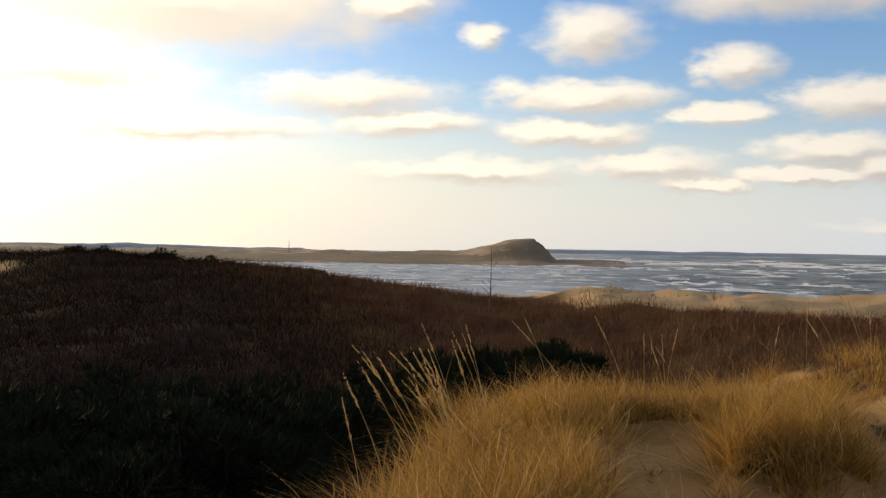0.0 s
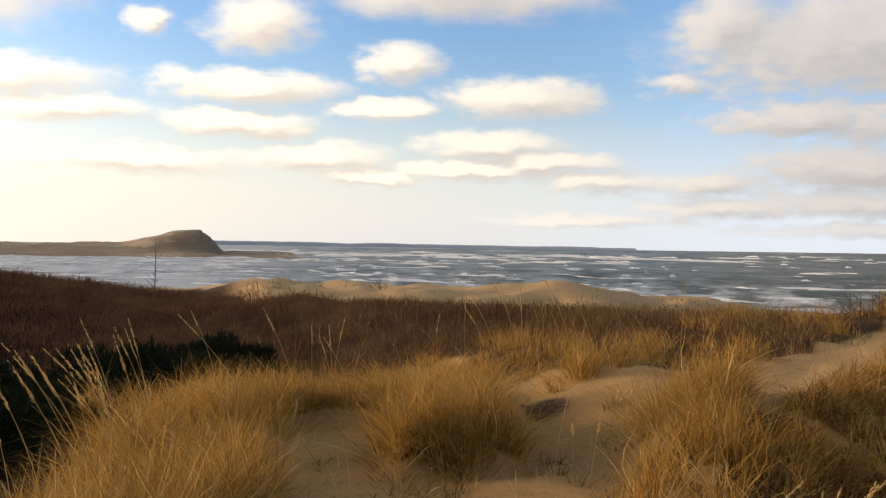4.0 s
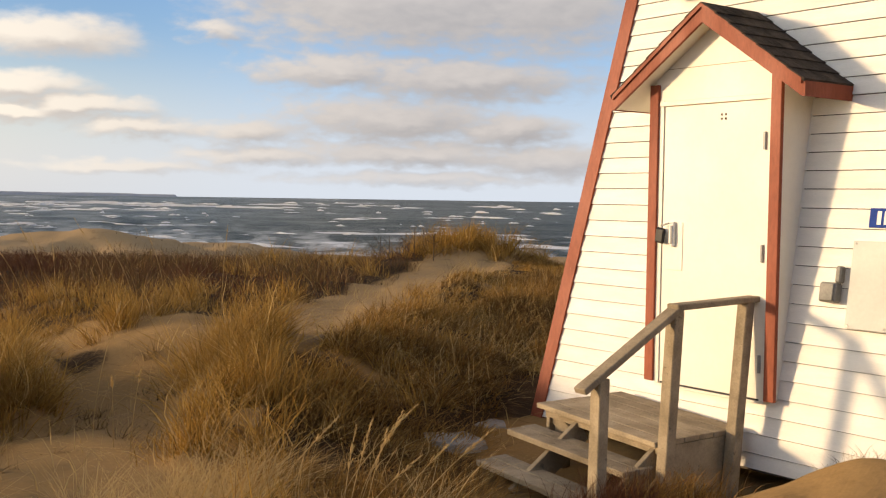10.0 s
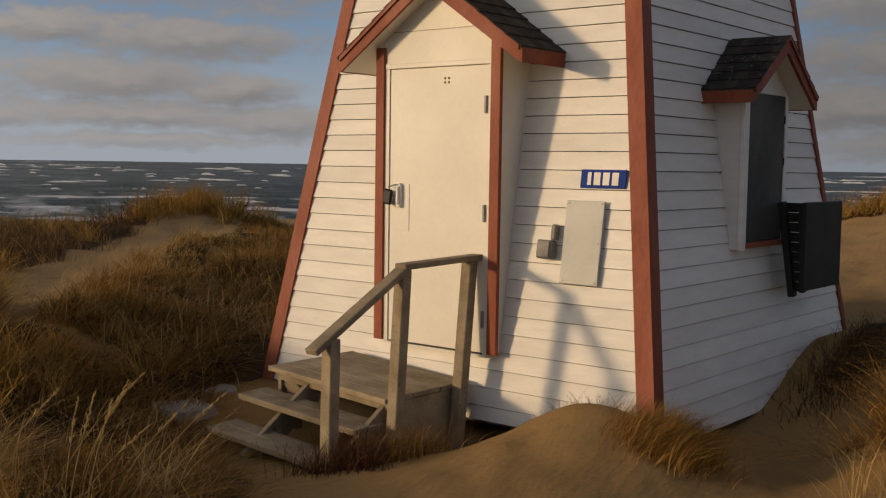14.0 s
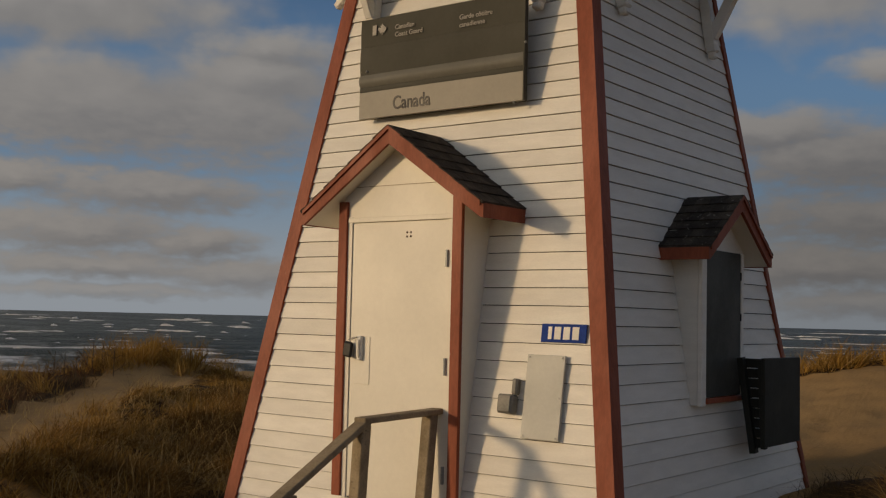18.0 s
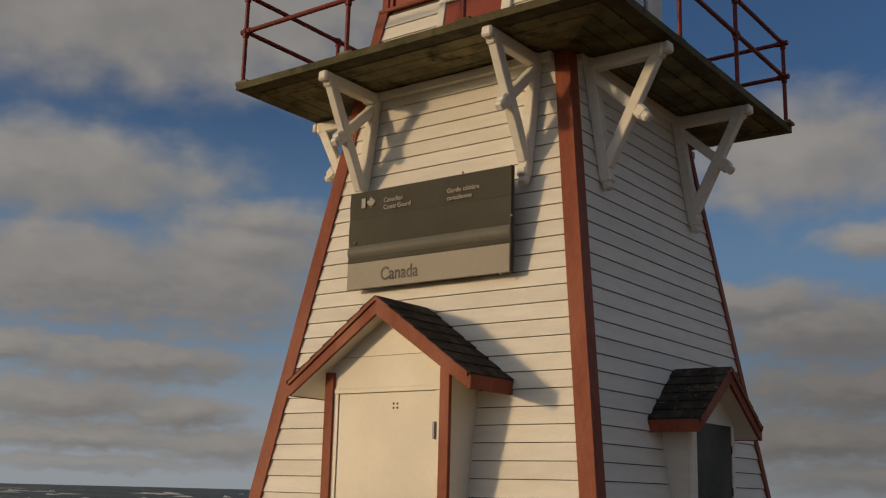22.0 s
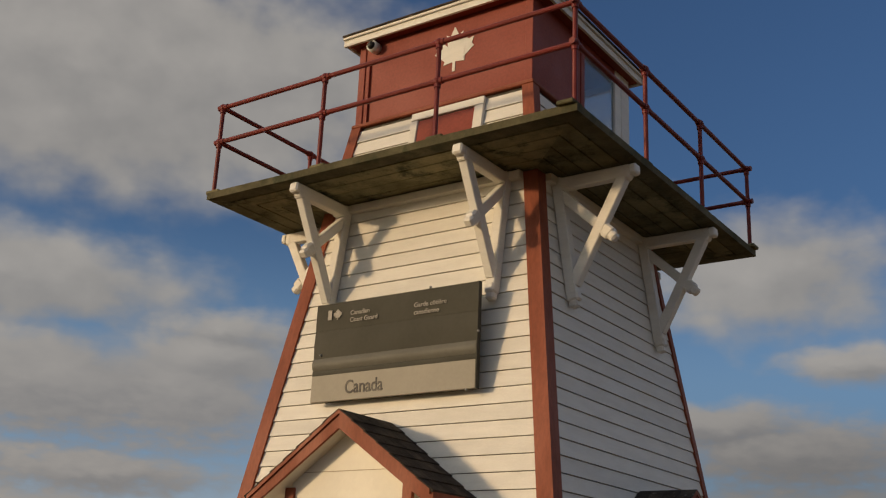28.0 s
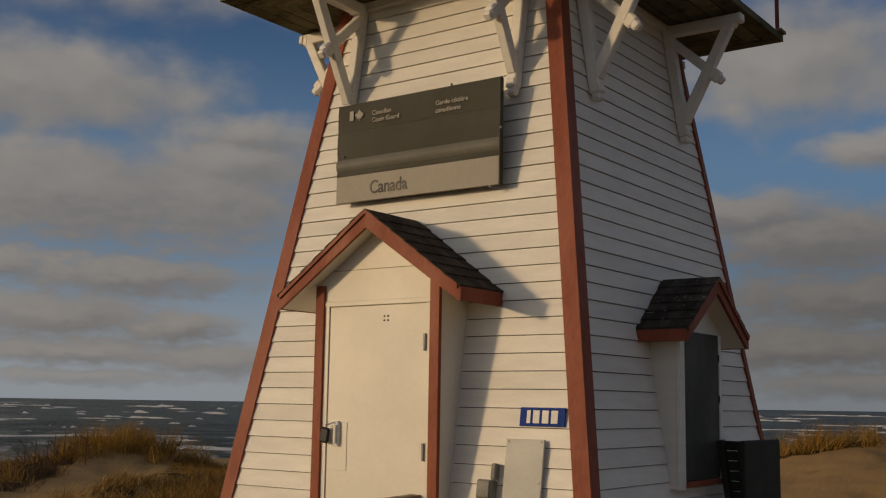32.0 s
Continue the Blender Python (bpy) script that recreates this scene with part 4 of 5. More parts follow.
# gallery planks, mitred round the tower
ZD, GB = 4.720, 1.828
deck = part("gallery_frame", frustum(4.715, 4.783, -.02), M_DECK, light, "timber gallery of weathered mossy planks")
n_pl = 5
inner = 1.045
for m in SIDES:
    for k in range(n_pl):
        a, b = inner + (GB - inner) * k / n_pl + .007, inner + (GB - inner) * (k + 1) / n_pl - .007
        dz = random.uniform(-.004, .004)
        bm = B()
        prism(bm, [(-a, -a, ZD + dz), (a, -a, ZD + dz), (b, -b, ZD + dz), (-b, -b, ZD + dz)], [(-a, -a, ZD + .062 + dz), (a, -a, ZD + .062 + dz), (b, -b, ZD + .062 + dz), (-b, -b, ZD + .062 + dz)])
        bmesh.ops.transform(bm, matrix=m, verts=bm.verts)
        part("plank", bm, M_DECK, deck)
    part("cover_strip", (lambda b_: (bmesh.ops.transform(b_, matrix=m, verts=b_.verts), b_)[1])(box(B(), -.95, .95, -half(4.64) - .055, -half(4.64) + .01, 4.640, 4.708, .004)), M_WHITE, deck)

# brackets under the gallery, two to a side
for m in SIDES:
    for x in (-.81, .81):
        def P(y, z):
            return (x, y, z)
        w = .085

        def put(name, bm, parent, label=""):
            bmesh.ops.transform(bm, matrix=m, verts=bm.verts)
            return part(name, bm, M_WHITE, parent, label)
        zb = 3.70
        br = put("bracket", beam(B(), P(-half(zb) - .045, zb), P(-half(4.70) - .045, 4.70), w, .09, bevel=.008), light, "white carpentered gallery bracket")
        put("arm", beam(B(), P(-half(4.65) - .05, 4.645), P(-1.76, 4.645), w * .95, .10, bevel=.008), br)
        bm = beam(B(), P(-1.755, 4.650), P(-1.815, 4.655), w * 1.08, .085, bevel=.014)
        put("arm_end", beam(bm, P(-1.70, 4.628), P(-1.755, 4.628), w * 1.02, .10, bevel=.014), br)
        put("brace", beam(B(), P(-half(3.78) - .06, 3.80), P(-1.70, 4.62), w * .9, .09, bevel=.008), br)
        put("cross_brace", beam(B(), P(-half(4.55) - .06, 4.56), P(-1.545, 4.195), w * .8, .08, bevel=.008), br)
        bm = beam(B(), P(-1.525, 4.215), P(-1.590, 4.150), w * .98, .105, bevel=.016)
        put("carved_end", beam(bm, P(-1.570, 4.170), P(-1.625, 4.115), w * .9, .075, bevel=.016), br)
        bm = beam(B(), P(-half(3.74) - .05, 3.745), P(-half(3.66) - .05, 3.665), w * 1.05, .10, bevel=.016)
        put("foot_end", beam(bm, P(-half(3.665) - .045, 3.675), P(-half(3.60) - .045, 3.615), w * .9, .07, bevel=.014), br)
        put("bolt", pipe(B(), P(-half(3.80) - .115, 3.82), P(-half(3.80) - .095, 3.82), .014), br)

# railing
C_R, Z1, Z2, Z0 = 1.782, 5.615, 5.275, 4.783
rail = part("railing", pipe(B(), (-C_R, -C_R, Z1), (C_R, -C_R, Z1), .021), M_PIPE, light, "dark red pipe railing round the gallery")
for i, m in enumerate(SIDES):
    for z in (Z1, Z2):
        if i == 0 and z == Z1:
            continue
        bm = pipe(B(), (-C_R, -C_R, z), (C_R, -C_R, z), .021)
        bmesh.ops.transform(bm, matrix=m, verts=bm.verts)
        part("rail", bm, M_PIPE, rail, smooth_faces=False)
    for x in (-C_R, -.58, .585):
        bm = pipe(B(), (x, -C_R, Z0 - .01), (x, -C_R, Z1), .019)
        bmesh.ops.transform(bm, matrix=m, verts=bm.verts)
        part("post", bm, M_PIPE, rail)
        for z in (Z1, Z2):
            bm = ball(B(), (x, -C_R, z), .036)
            if x == -C_R:
                pipe(bm, (x, -C_R, z), (x - .05, -C_R, z), .026)
                pipe(bm, (x, -C_R, z), (x + .06, -C_R, z), .027)
            else:
                pipe(bm, (x - .05, -C_R, z), (x + .05, -C_R, z), .027)
            pipe(bm, (x, -C_R, z - .055), (x, -C_R, z), .027)
            bmesh.ops.transform(bm, matrix=m, verts=bm.verts)
            part("fitting", bm, M_PIPE, rail)
        bm = box(B(), x - .075, x + .075, -C_R - .025, -C_R + .11, Z0 - .004, Z0 + .028, .006)
        bmesh.ops.transform(bm, matrix=m, verts=bm.verts)
        part("base_block", bm, M_DECK, rail, "grey timber block under the post")

# upper stage of the tower above the gallery
up = part("upper_wall", frustum(4.765, 5.545, .026), M_BACK, light)
for side in range(4):
    z = 4.768
    while z < 5.51:
        z1 = min(z + ROW, 5.540)
        a, b = half(z) - .085, half(z1) - .085
        if side == 0 and z < 5.50:
            board(side, -a, -.258, -b, -.258, z, z1, up)
            board(side, .503, a, .503, b, z, z1, up)
        else:
            board(side, -a, a, -b, b, z, z1, up)
        z += ROW
for sx, sy in ((1, -1), (-1, -1), (1, 1), (-1, 1)):
    for along in (0, 1):
        ring = []
        for z in (4.766, 5.545):
            a, t, w = half(z), .012, .095
            if along == 0:
                ring.append([(sx * (a + t), sy * (a + t), z), (sx * (a - w), sy * (a + t), z), (sx * (a - w), sy * (a - .03), z), (sx * (a + t), sy * (a - .03), z)])
            else:
                ring.append([(sx * (a + t), sy * (a - .031), z), (sx * (a + t), sy * (a - w), z), (sx * (a - .03), sy * (a - w), z), (sx * (a - .03), sy * (a - .031), z)])
        part("corner_board", prism(B(), ring[0], ring[1]), M_RED, light)
tilt = Matrix.Translation((0, -half(5.1), 5.1)) @ Matrix.Rotation(-math.atan(TAPER), 4, "X")


def tilted(x0, x1, y0, y1, z0, z1, bev=.004):
    bm = box(B(), x0, x1, y0, y1, z0 - 5.1, z1 - 5.1, bev)
    bmesh.ops.transform(bm, matrix=tilt, verts=bm.verts)
    return bm


hatch = part("hatch", tilted(-.178, .405, -.016, .03, 4.775, 5.447), M_REDPANEL, light, "red hatch door onto the gallery in a white frame")
part("frame", tilted(-.255, -.181, -.028, .03, 4.775, 5.452), M_WHITE, hatch)
part("frame", tilted(.408, .500, -.028, .03, 4.775, 5.452), M_WHITE, hatch)
part("head_board", tilted(-.255, .500, -.030, .03, 5.455, 5.530), M_WHITE, hatch)

# lantern room
LG, LZ0, LZ1 = .925, 5.588, 6.40
ledge = part("ledge", box(B(), -.962, .962, -.962, .962, 5.548, 5.586, .008), M_RED, light, "worn terracotta ledge under the lantern room")
lan = part("lantern_floor", box(B(), -.91, .91, -.91, .91, 5.586, 5.605), M_REDPANEL, light, "red panelled lantern room with corner windows")
part("panel", box(B(), -LG + .06, LG - .06, -LG, -LG + .03, LZ0, LZ1), M_REDPANEL, lan, "plain red front panel")
part("panel", box(B(), LG - .03, LG, -LG + .06, -.06, LZ0, LZ1), M_REDPANEL, lan)
part("panel", box(B(), -LG, -LG + .03, -LG + .06, LG - .06, LZ0, LZ1), M_REDPANEL, lan)
part("panel", box(B(), -LG + .06, -.2, LG - .03, LG, LZ0, LZ1), M_REDPANEL, lan)
for sx, sy in ((1, -1), (-1, -1), (-1, 1)):
    part("corner_post", box(B(), sx * LG - .062 if sx > 0 else sx * LG - .012, sx * LG + .012 if sx > 0 else sx * LG + .062, sy * LG - .012 if sy < 0 else sy * LG - .062, sy * LG + .062 if sy < 0 else sy * LG + .012, LZ0 - .001, LZ1, .004), M_REDPANEL, lan)
part("corner_post", box(B(), LG - .07, LG + .012, LG - .16, LG + .012, LZ0, LZ1, .004), M_WHITE, lan, "white corner post")
part("batten", box(B(), -.835, -.80, -LG - .022, -LG - .001, LZ0, 6.18, .003), M_REDPANEL, lan)
win = part("window", box(B(), LG - .022, LG - .014, .015, .64, 5.64, 6.33), M_GLASS, lan, "clear lantern window pane")
part("frame", box(B(), LG - .04, LG + .008, -.055, .012, LZ0, LZ1, .003), M_REDPANEL, win)
part("frame", box(B(), LG - .04, LG + .008, .642, .764, LZ0, LZ1, .003), M_WHITE, win)
part("frame", box(B(), LG - .04, LG + .006, .014, .640, LZ0, 5.638, .003), M_WHITE, win)
part("frame", box(B(), LG - .04, LG + .006, .014, .640, 6.332, LZ1, .003), M_REDPANEL, win)
win2 = part("window", box(B(), -.198, LG - .075, LG - .022, LG - .014, 5.64, 6.33), M_GLASS, lan, "clear lantern window pane")
part("frame", box(B(), -.198, LG - .075, LG - .04, LG + .006, 6.332, LZ1), M_REDPANEL, win2)
part("frame", box(B(), -.198, LG - .075, LG - .04, LG + .006, LZ0, 5.638), M_WHITE, win2)


def leaf_points():
    """Outline of a simple maple-leaf shape, one half mirrored."""
    h = [(0, .50), (.10, .30), (.20, .35), (.155, .08), (.285, .20), (.315, .135), (.46, .16), (.415, .02), (.47, -.035), (.225, -.235), (.25, -.32), (.03, -.285), (.035, -.50)]
    return h + [(-x, z) for x, z in reversed(h[1:])]


leaf = leaf_points()
bm = B()
k = .44
fr = [bm.verts.new((.135 + x * k, -LG - .006, 6.095 + z * k)) for x, z in leaf]
f0 = bm.faces.new(fr)
bmesh.ops.triangulate(bm, faces=[f0])
ex = bmesh.ops.extrude_face_region(bm, geom=bm.faces[:])
bmesh.ops.translate(bm, verts=[v for v in ex["geom"] if isinstance(v, bmesh.types.BMVert)], vec=(0, .005, 0))
part("leaf_emblem", bm, M_WHITE, lan, "white leaf-shaped emblem")

lamp = part("flood_lamp", pipe(B(), (-.745, -LG - .09, 6.335), (-.745, -LG, 6.335), .055, n=16), M_LAMP, lan, "round white lamp with a dark lens", True)
part("lens", ball(B(), (-.745, -LG - .085, 6.335), .042, 1), M_BLACK, lamp, "dark lens", True)

EAV = 1.035
roof = part("lantern_roof", prism(B(), [(-EAV, -EAV, 6.475), (EAV, -EAV, 6.475), (EAV, EAV, 6.475), (-EAV, EAV, 6.475)], [(-.10, -.10, 6.955), (.10, -.10, 6.955), (.10, .10, 6.955), (-.10, .10, 6.955)]), M_SHINGLE, light, "dark hipped lantern roof")
part("soffit", box(B(), -EAV + .03, EAV - .03, -EAV + .03, EAV - .03, 6.40, 6.42), M_REDPANEL, roof)
for m in SIDES:
    for y0, y1, z0, z1, mt, nm in ((-EAV - .005, -EAV + .022, 6.385, 6.448, M_WHITE, "fascia"), (-EAV - .026, -EAV + .02, 6.449, 6.474, M_WHITE, "drip_board"), (-EAV - .040, -EAV + .02, 6.475, 6.490, M_SHINGLE, "eave_course")):
        bm = box(B(), -EAV - .02, EAV + .004, y0, y1, z0, z1, .002)
        bmesh.ops.transform(bm, matrix=m, verts=bm.verts)
        part(nm, bm, mt, roof)
bm = pipe(B(), (0, 0, 6.90), (0, 0, 7.22), .16, .12, 16)
part("ventilator", bm, M_BLACK, roof, "dark round roof ventilator")
part("ventilator_cap", pipe(B(), (0, 0, 7.20), (0, 0, 7.36), .24, .04, 16), M_BLACK, roof)

# ---- things on and beside the tower ----
SY = -1.425
sign = thing("notice_board", (.01, SY, 2.915), "large olive-grey enamel sign with pale lower band above porch", "sign")
dark_pan = None
for z0, z1, bulge in ((3.50, 3.725, .004), (3.276, 3.499, .007), (3.176, 3.275, .017), (3.135, 3.175, .003)):
    n = 8
    prof = [(SY - bulge * math.sin(math.pi * j / n), z0 + (z1 - z0) * j / n) for j in range(n + 1)]
    ring = [(y, z) for y, z in prof] + [(SY + .012, z1), (SY + .012, z0)]
    bm = prism(B(), [(-.775, y, z) for y, z in ring], [(.795, y, z) for y, z in ring])
    # The bulged plank takes the paler enamel as its painted gleam.
    pn = part("dark_panel", bm, M_SIGNMID if z0 == 3.176 else M_SIGN, sign, "olive-grey enamel plank")
    dark_pan = dark_pan or pn
low_pan = part("pale_panel", box(B(), -.775, .795, SY - .006, SY + .014, 2.918, 3.133, .003), M_SIGNLO, sign, "pale lower band")
for x in (-.6, .6):
    part("batten", box(B(), x - .03, x + .03, SY + .015, SY + .055, 2.95, 3.70), M_STEEL, sign)
    part("stand_off", beam(B(), (x, SY + .05, 3.66), (x, -half(3.66) + .01, 3.66), .03, .03), M_STEEL, sign)
part("edge_frame", box(B(), .796, .806, SY - .014, SY + .03, 2.918, 3.725), M_SIGN, sign)
for x, z in ((.36, 3.735), (.72, 2.908), (.81, 3.34), (-.70, 3.30)):
    part("bolt", ball(B(), (x, SY - .008, z), .011), M_STEEL, sign)


def lettering(body, x, z, size, mat, y, parent, shear=1.0):
    cu = bpy.data.curves.new("lettering", "FONT")
    cu.body, cu.size, cu.extrude, cu.offset = body, size, .0015, size * .012
    ob = bpy.data.objects.new("lettering", cu)
    scene.collection.objects.link(ob)
    me = bpy.data.meshes.new_from_object(ob.evaluated_get(bpy.context.evaluated_depsgraph_get()))
    bpy.data.objects.remove(ob)
    bm = B()
    bm.from_mesh(me)
    bpy.data.meshes.remove(me)
    bmesh.ops.transform(bm, matrix=Matrix.Translation((x, y, z)) @ Matrix.Rotation(math.pi / 2, 4, "X") @ Matrix.Diagonal((shear, 1, 1, 1)), verts=bm.verts)
    return part("lettering", bm, mat, parent, "lettering")


lettering("Canada", -.425, 2.970, .150, M_DARKTEXT, SY - .008, low_pan, .84)
lettering("Canadian", -.415, 3.605, .053, M_PALE, SY - .0125, dark_pan)
lettering("Coast Guard", -.415, 3.546, .053, M_PALE, SY - .0125, dark_pan)
lettering("Garde côtière", .215, 3.590, .053, M_PALE, SY - .0125, dark_pan)
lettering("canadienne", .215, 3.531, .053, M_PALE, SY - .0125, dark_pan)
part("emblem_bar", box(B(), -.645, -.605, SY - .0150, SY - .011, 3.585, 3.665), M_PALE, dark_pan)
bm = B()
f0 = bm.faces.new([bm.verts.new((-.545 + x * .095, SY - .0145, 3.625 + z * .095)) for x, z in leaf])
bmesh.ops.triangulate(bm, faces=[f0])
part("emblem_leaf", bm, M_PALE, dark_pan)


def on_wall(x0, x1, z0, z1, y0, y1, bev=.003):
    """A box lying on the sloping front face."""
    zc = (z0 + z1) / 2
    bm = box(B(), x0, x1, y0, y1, z0 - zc, z1 - zc, bev)
    bmesh.ops.transform(bm, matrix=Matrix.Translation((0, -half(zc), zc)) @ Matrix.Rotation(-math.atan(TAPER), 4, "X"), verts=bm.verts)
    return bm


plate = thing("number_plate", (1.26, -half(1.2), 1.19), "small blue plate with white bars on the clapboards", "plate")
pl = part("plate", on_wall(1.085, 1.435, 1.192, 1.318, -.014, -.002), M_BLUE, plate)
for x, w in ((1.155, .028), (1.215, .05), (1.285, .05), (1.355, .05)):
    part("bar", on_wall(x - w / 2, x + w / 2, 1.212, 1.298, -.017, -.0142, 0), M_WHITE, pl, "white bar")
panel = thing("cover_panel", (1.155, -half(.53) - .02, .535), "flat grey metal cover panel screwed over the clapboards", "panel")
pp = part("plate", on_wall(1.008, 1.304, .538, 1.106, -.034, -.016), M_GREY, panel)
for x, z in ((1.03, 1.085), (1.285, 1.085), (1.285, .82), (1.285, .56), (1.03, .56)):
    part("screw", on_wall(x - .007, x + .007, z - .007, z + .007, -.039, -.035, .002), M_STEEL, pp)
boxo = thing("outlet_box", (.885, -half(.70) - .02, .69), "grey weatherproof electric box with an upright conduit", "electric box")
part("body", on_wall(.825, .948, .695, .825, -.085, -.002, .012), M_CAST, boxo)
part("conduit", on_wall(.915, .958, .825, .935, -.060, -.002, .010), M_CAST, boxo)
part("cover", on_wall(.838, .935, .705, .815, -.092, -.086, .003), M_CAST, boxo)

# timber steps with one handrail
steps = thing("timber_steps", (-.15, -2.5, -.70), "weathered grey wooden steps with a landing and handrail", "steps")
XL, XR = -.79, .335


def sunk(bm):
    """The steps have settled: they fall a little towards the handrail side."""
    for v in bm.verts:
        v.co.z -= .070 * (v.co.x + .79)
    return bm


land = part("landing", sunk(box(B(), XL + .03, XR - .03, -2.62, -1.86, -.205, -.156)), M_WOOD, steps)
for i in range(6):
    y0 = -2.725 + i * .146
    part("plank", sunk(box(B(), XL + random.uniform(-.008, .008), XR + random.uniform(-.008, .008), y0, y0 + .141, -.156 + random.uniform(0, .003), -.118, .004)), M_WOOD, land)
part("rim_joist", sunk(box(B(), XL + .03, XR - .03, -2.665, -2.625, -.212, -.158)), M_WOOD, steps)
part("side_board", sunk(box(B(), XR - .045, XR - .008, -2.64, -1.90, -.62, -.158, .004)), M_WOOD, steps)
part("side_board", sunk(box(B(), XL + .008, XL + .045, -2.64, -1.90, -.34, -.158, .004)), M_WOOD, steps)
for x in (XL + .34, XR - .07):
    part("stringer", sunk(beam(B(), (x, -2.60, -.24), (x, -3.22, -.64), .04, .17)), M_WOOD, steps)
for y0, z in ((-2.985, -.285), (-3.265, -.470)):
    for k in range(2):
        part("tread", sunk(box(B(), XL - .03 + random.uniform(-.01, .01), XR - .02, y0 + k * .143, y0 + .139 + k * .143, z - .038, z + random.uniform(0, .005), .005)), M_WOOD, steps)
for x in (XL + .10, XR - .12):
    part("leg", box(B(), x - .04, x + .04, -2.60, -2.52, -.75, -.236), M_WOOD, steps)
XP = XR + .048
for y0, y1, z1, z0 in ((-3.29, -3.27, .27, -.75), (-2.70, -2.61, .650, -.75), (-2.04, -1.90, .672, -.75)):
    part("post", beam(B(), (XP, y0, z0), (XP, y1, z1), .085, .085, bevel=.006), M_WOOD, steps)
hr = part("handrail", beam(B(), (XP, -2.64, .670), (XP, -1.81, .690), .10, .040, bevel=.006), M_WOOD, steps)
part("sloping_rail", beam(B(), (XP, -3.44, .205), (XP, -2.585, .668), .10, .042, bevel=.006), M_WOOD, hr)
part("brace", beam(B(), (XL + .04, -2.60, -.215), (XL + .62, -2.60, -.56), .09, .03), M_WOOD, steps)

# dark open rack standing out from the right-hand face
rack = thing("panel_rack", (2.0, .60, .28), "dark painted panel on an open timber rack against the wall", "rack")
part("panel", beam(B(), (1.97, .56, .415), (1.97, .56, 1.09), .032, .78, (1, 0, 0)), M_PITCH, rack, "dark green-grey board")
part("upright", beam(B(), (1.865, .27, .36), (1.775, .22, 1.09), .05, .07), M_PITCH, rack)
part("upright", beam(B(), (1.955, .24, .40), (1.935, .22, 1.08), .04, .05), M_PITCH, rack)
# Slats set nearly closed, also standing in for the wall's shade behind.
for k in range(9):
    z = .44 + .076 * k
    part("slat", beam(B(), (1.86 - .125 * (z - .36), .262, z), (1.96, .262, z), .012, .073, (0, 1, .15)), M_PITCH, rack)
part("cross_rail", beam(B(), (1.95, .22, 1.07), (1.95, .90, 1.07), .03, .04), M_PITCH, rack)
part("foot_bearer", beam(B(), (1.62, .60, .45), (1.96, .60, .45), .04, .05), M_PITCH, rack)

# flat stones at the foot of the steps
for x, y, r in ((-1.50, -2.95, .36), (-1.80, -2.35, .24)):
    w = TOWER @ Vector((x, y, 0))
    z = float(height(np.array([w.x]), np.array([w.y]))[0]) - TOWER.translation.z
    st = thing("flat_stone", (x, y, z - .03), "flat pale stone bedded in the sand", "stone", "stones by the steps")
    n = 9
    ang = [2 * math.pi * k / n for k in range(n)]
    rr = [r * random.uniform(.75, 1.1) for _ in range(n)]
    part("slab", prism(B(), [(x + rr[k] * math.cos(a), y + rr[k] * .7 * math.sin(a), z - .05) for k, a in enumerate(ang)], [(x + .9 * rr[k] * math.cos(a), y + .63 * rr[k] * math.sin(a), z + .018) for k, a in enumerate(ang)]), M_STONE, st)

# ---- plants ----
def blades(name, x, y, h, mat, width, lean=.35, wind=(.25, -.10), label="", category="grass", seed=1, segs=3, sink=.03):
    """Many curved tapering blades, joined: each one a strip of quads ending in a point."""
    rng = np.random.default_rng(seed)
    n = len(x)
    z = height(x, y) - sink
    ang = rng.uniform(0, 2 * math.pi, n)
    bend = rng.uniform(.15, 1.0, n) * lean * 2
    dx, dy = np.cos(ang) * bend + wind[0] * rng.uniform(.2, 1.6, n), np.sin(ang) * bend + wind[1] * rng.uniform(.2, 1.6, n)
    face = rng.uniform(0, math.pi, n)
    wx, wy = np.cos(face) * width / 2, np.sin(face) * width / 2
    w = rng.uniform(.6, 1.4, n)
    rows = []
    for k in range(segs + 1):
        t = k / segs
        cx, cy = x + dx * h * t * t, y + dy * h * t * t
        drop = .5 * np.minimum(dx * dx + dy * dy, 1.2)
        cz = z + h * (t - drop * .55 * t * t)
        f = w * (1 - .85 * t)
        rows.append(np.stack([np.stack([cx - wx * f, cy - wy * f, cz], -1), np.stack([cx + wx * f, cy + wy * f, cz], -1)], 1))
    co = np.stack(rows, 1).reshape(-1, 3)
    base = (np.arange(n) * 2 * (segs + 1))[:, None, None]
    q = np.array([[2 * k, 2 * k + 1, 2 * k + 3, 2 * k + 2] for k in range(segs)])[None]
    me = quads_mesh(name, co, (base + q).reshape(-1, 4), mat, True)
    return tagged(new(name, me), label, category, kind="stuff")


def scatter(n, a0, a1, d0, d1, mask, seed, power=1.0):
    """Random places in a sector round the lookout, kept by a mask."""
    rng = np.random.default_rng(seed)
    az = np.radians(rng.uniform(a0, a1, n))
    d = (rng.uniform(d0 ** (2 * power), d1 ** (2 * power), n)) ** (1 / (2 * power))
    x, y = d * np.sin(az), d * np.cos(az)
    keep = rng.random(n) < np.clip(mask(x, y), 0, 1)
    return x[keep], y[keep], rng


def tufted(x, y):
    """Grass grows in tussocks: dense hearts and thin gaps."""
    t = fbm(x * 1.7, y * 1.7, 2, 55)
    d, az = np.hypot(x, y), np.degrees(np.arctan2(x, y))
    near = (1 - smooth(d, 12, 13)) * (1 - smooth(az, 8, 11))
    return gold(x, y) * np.maximum(smooth(t, -.30, .40), .30 * near)


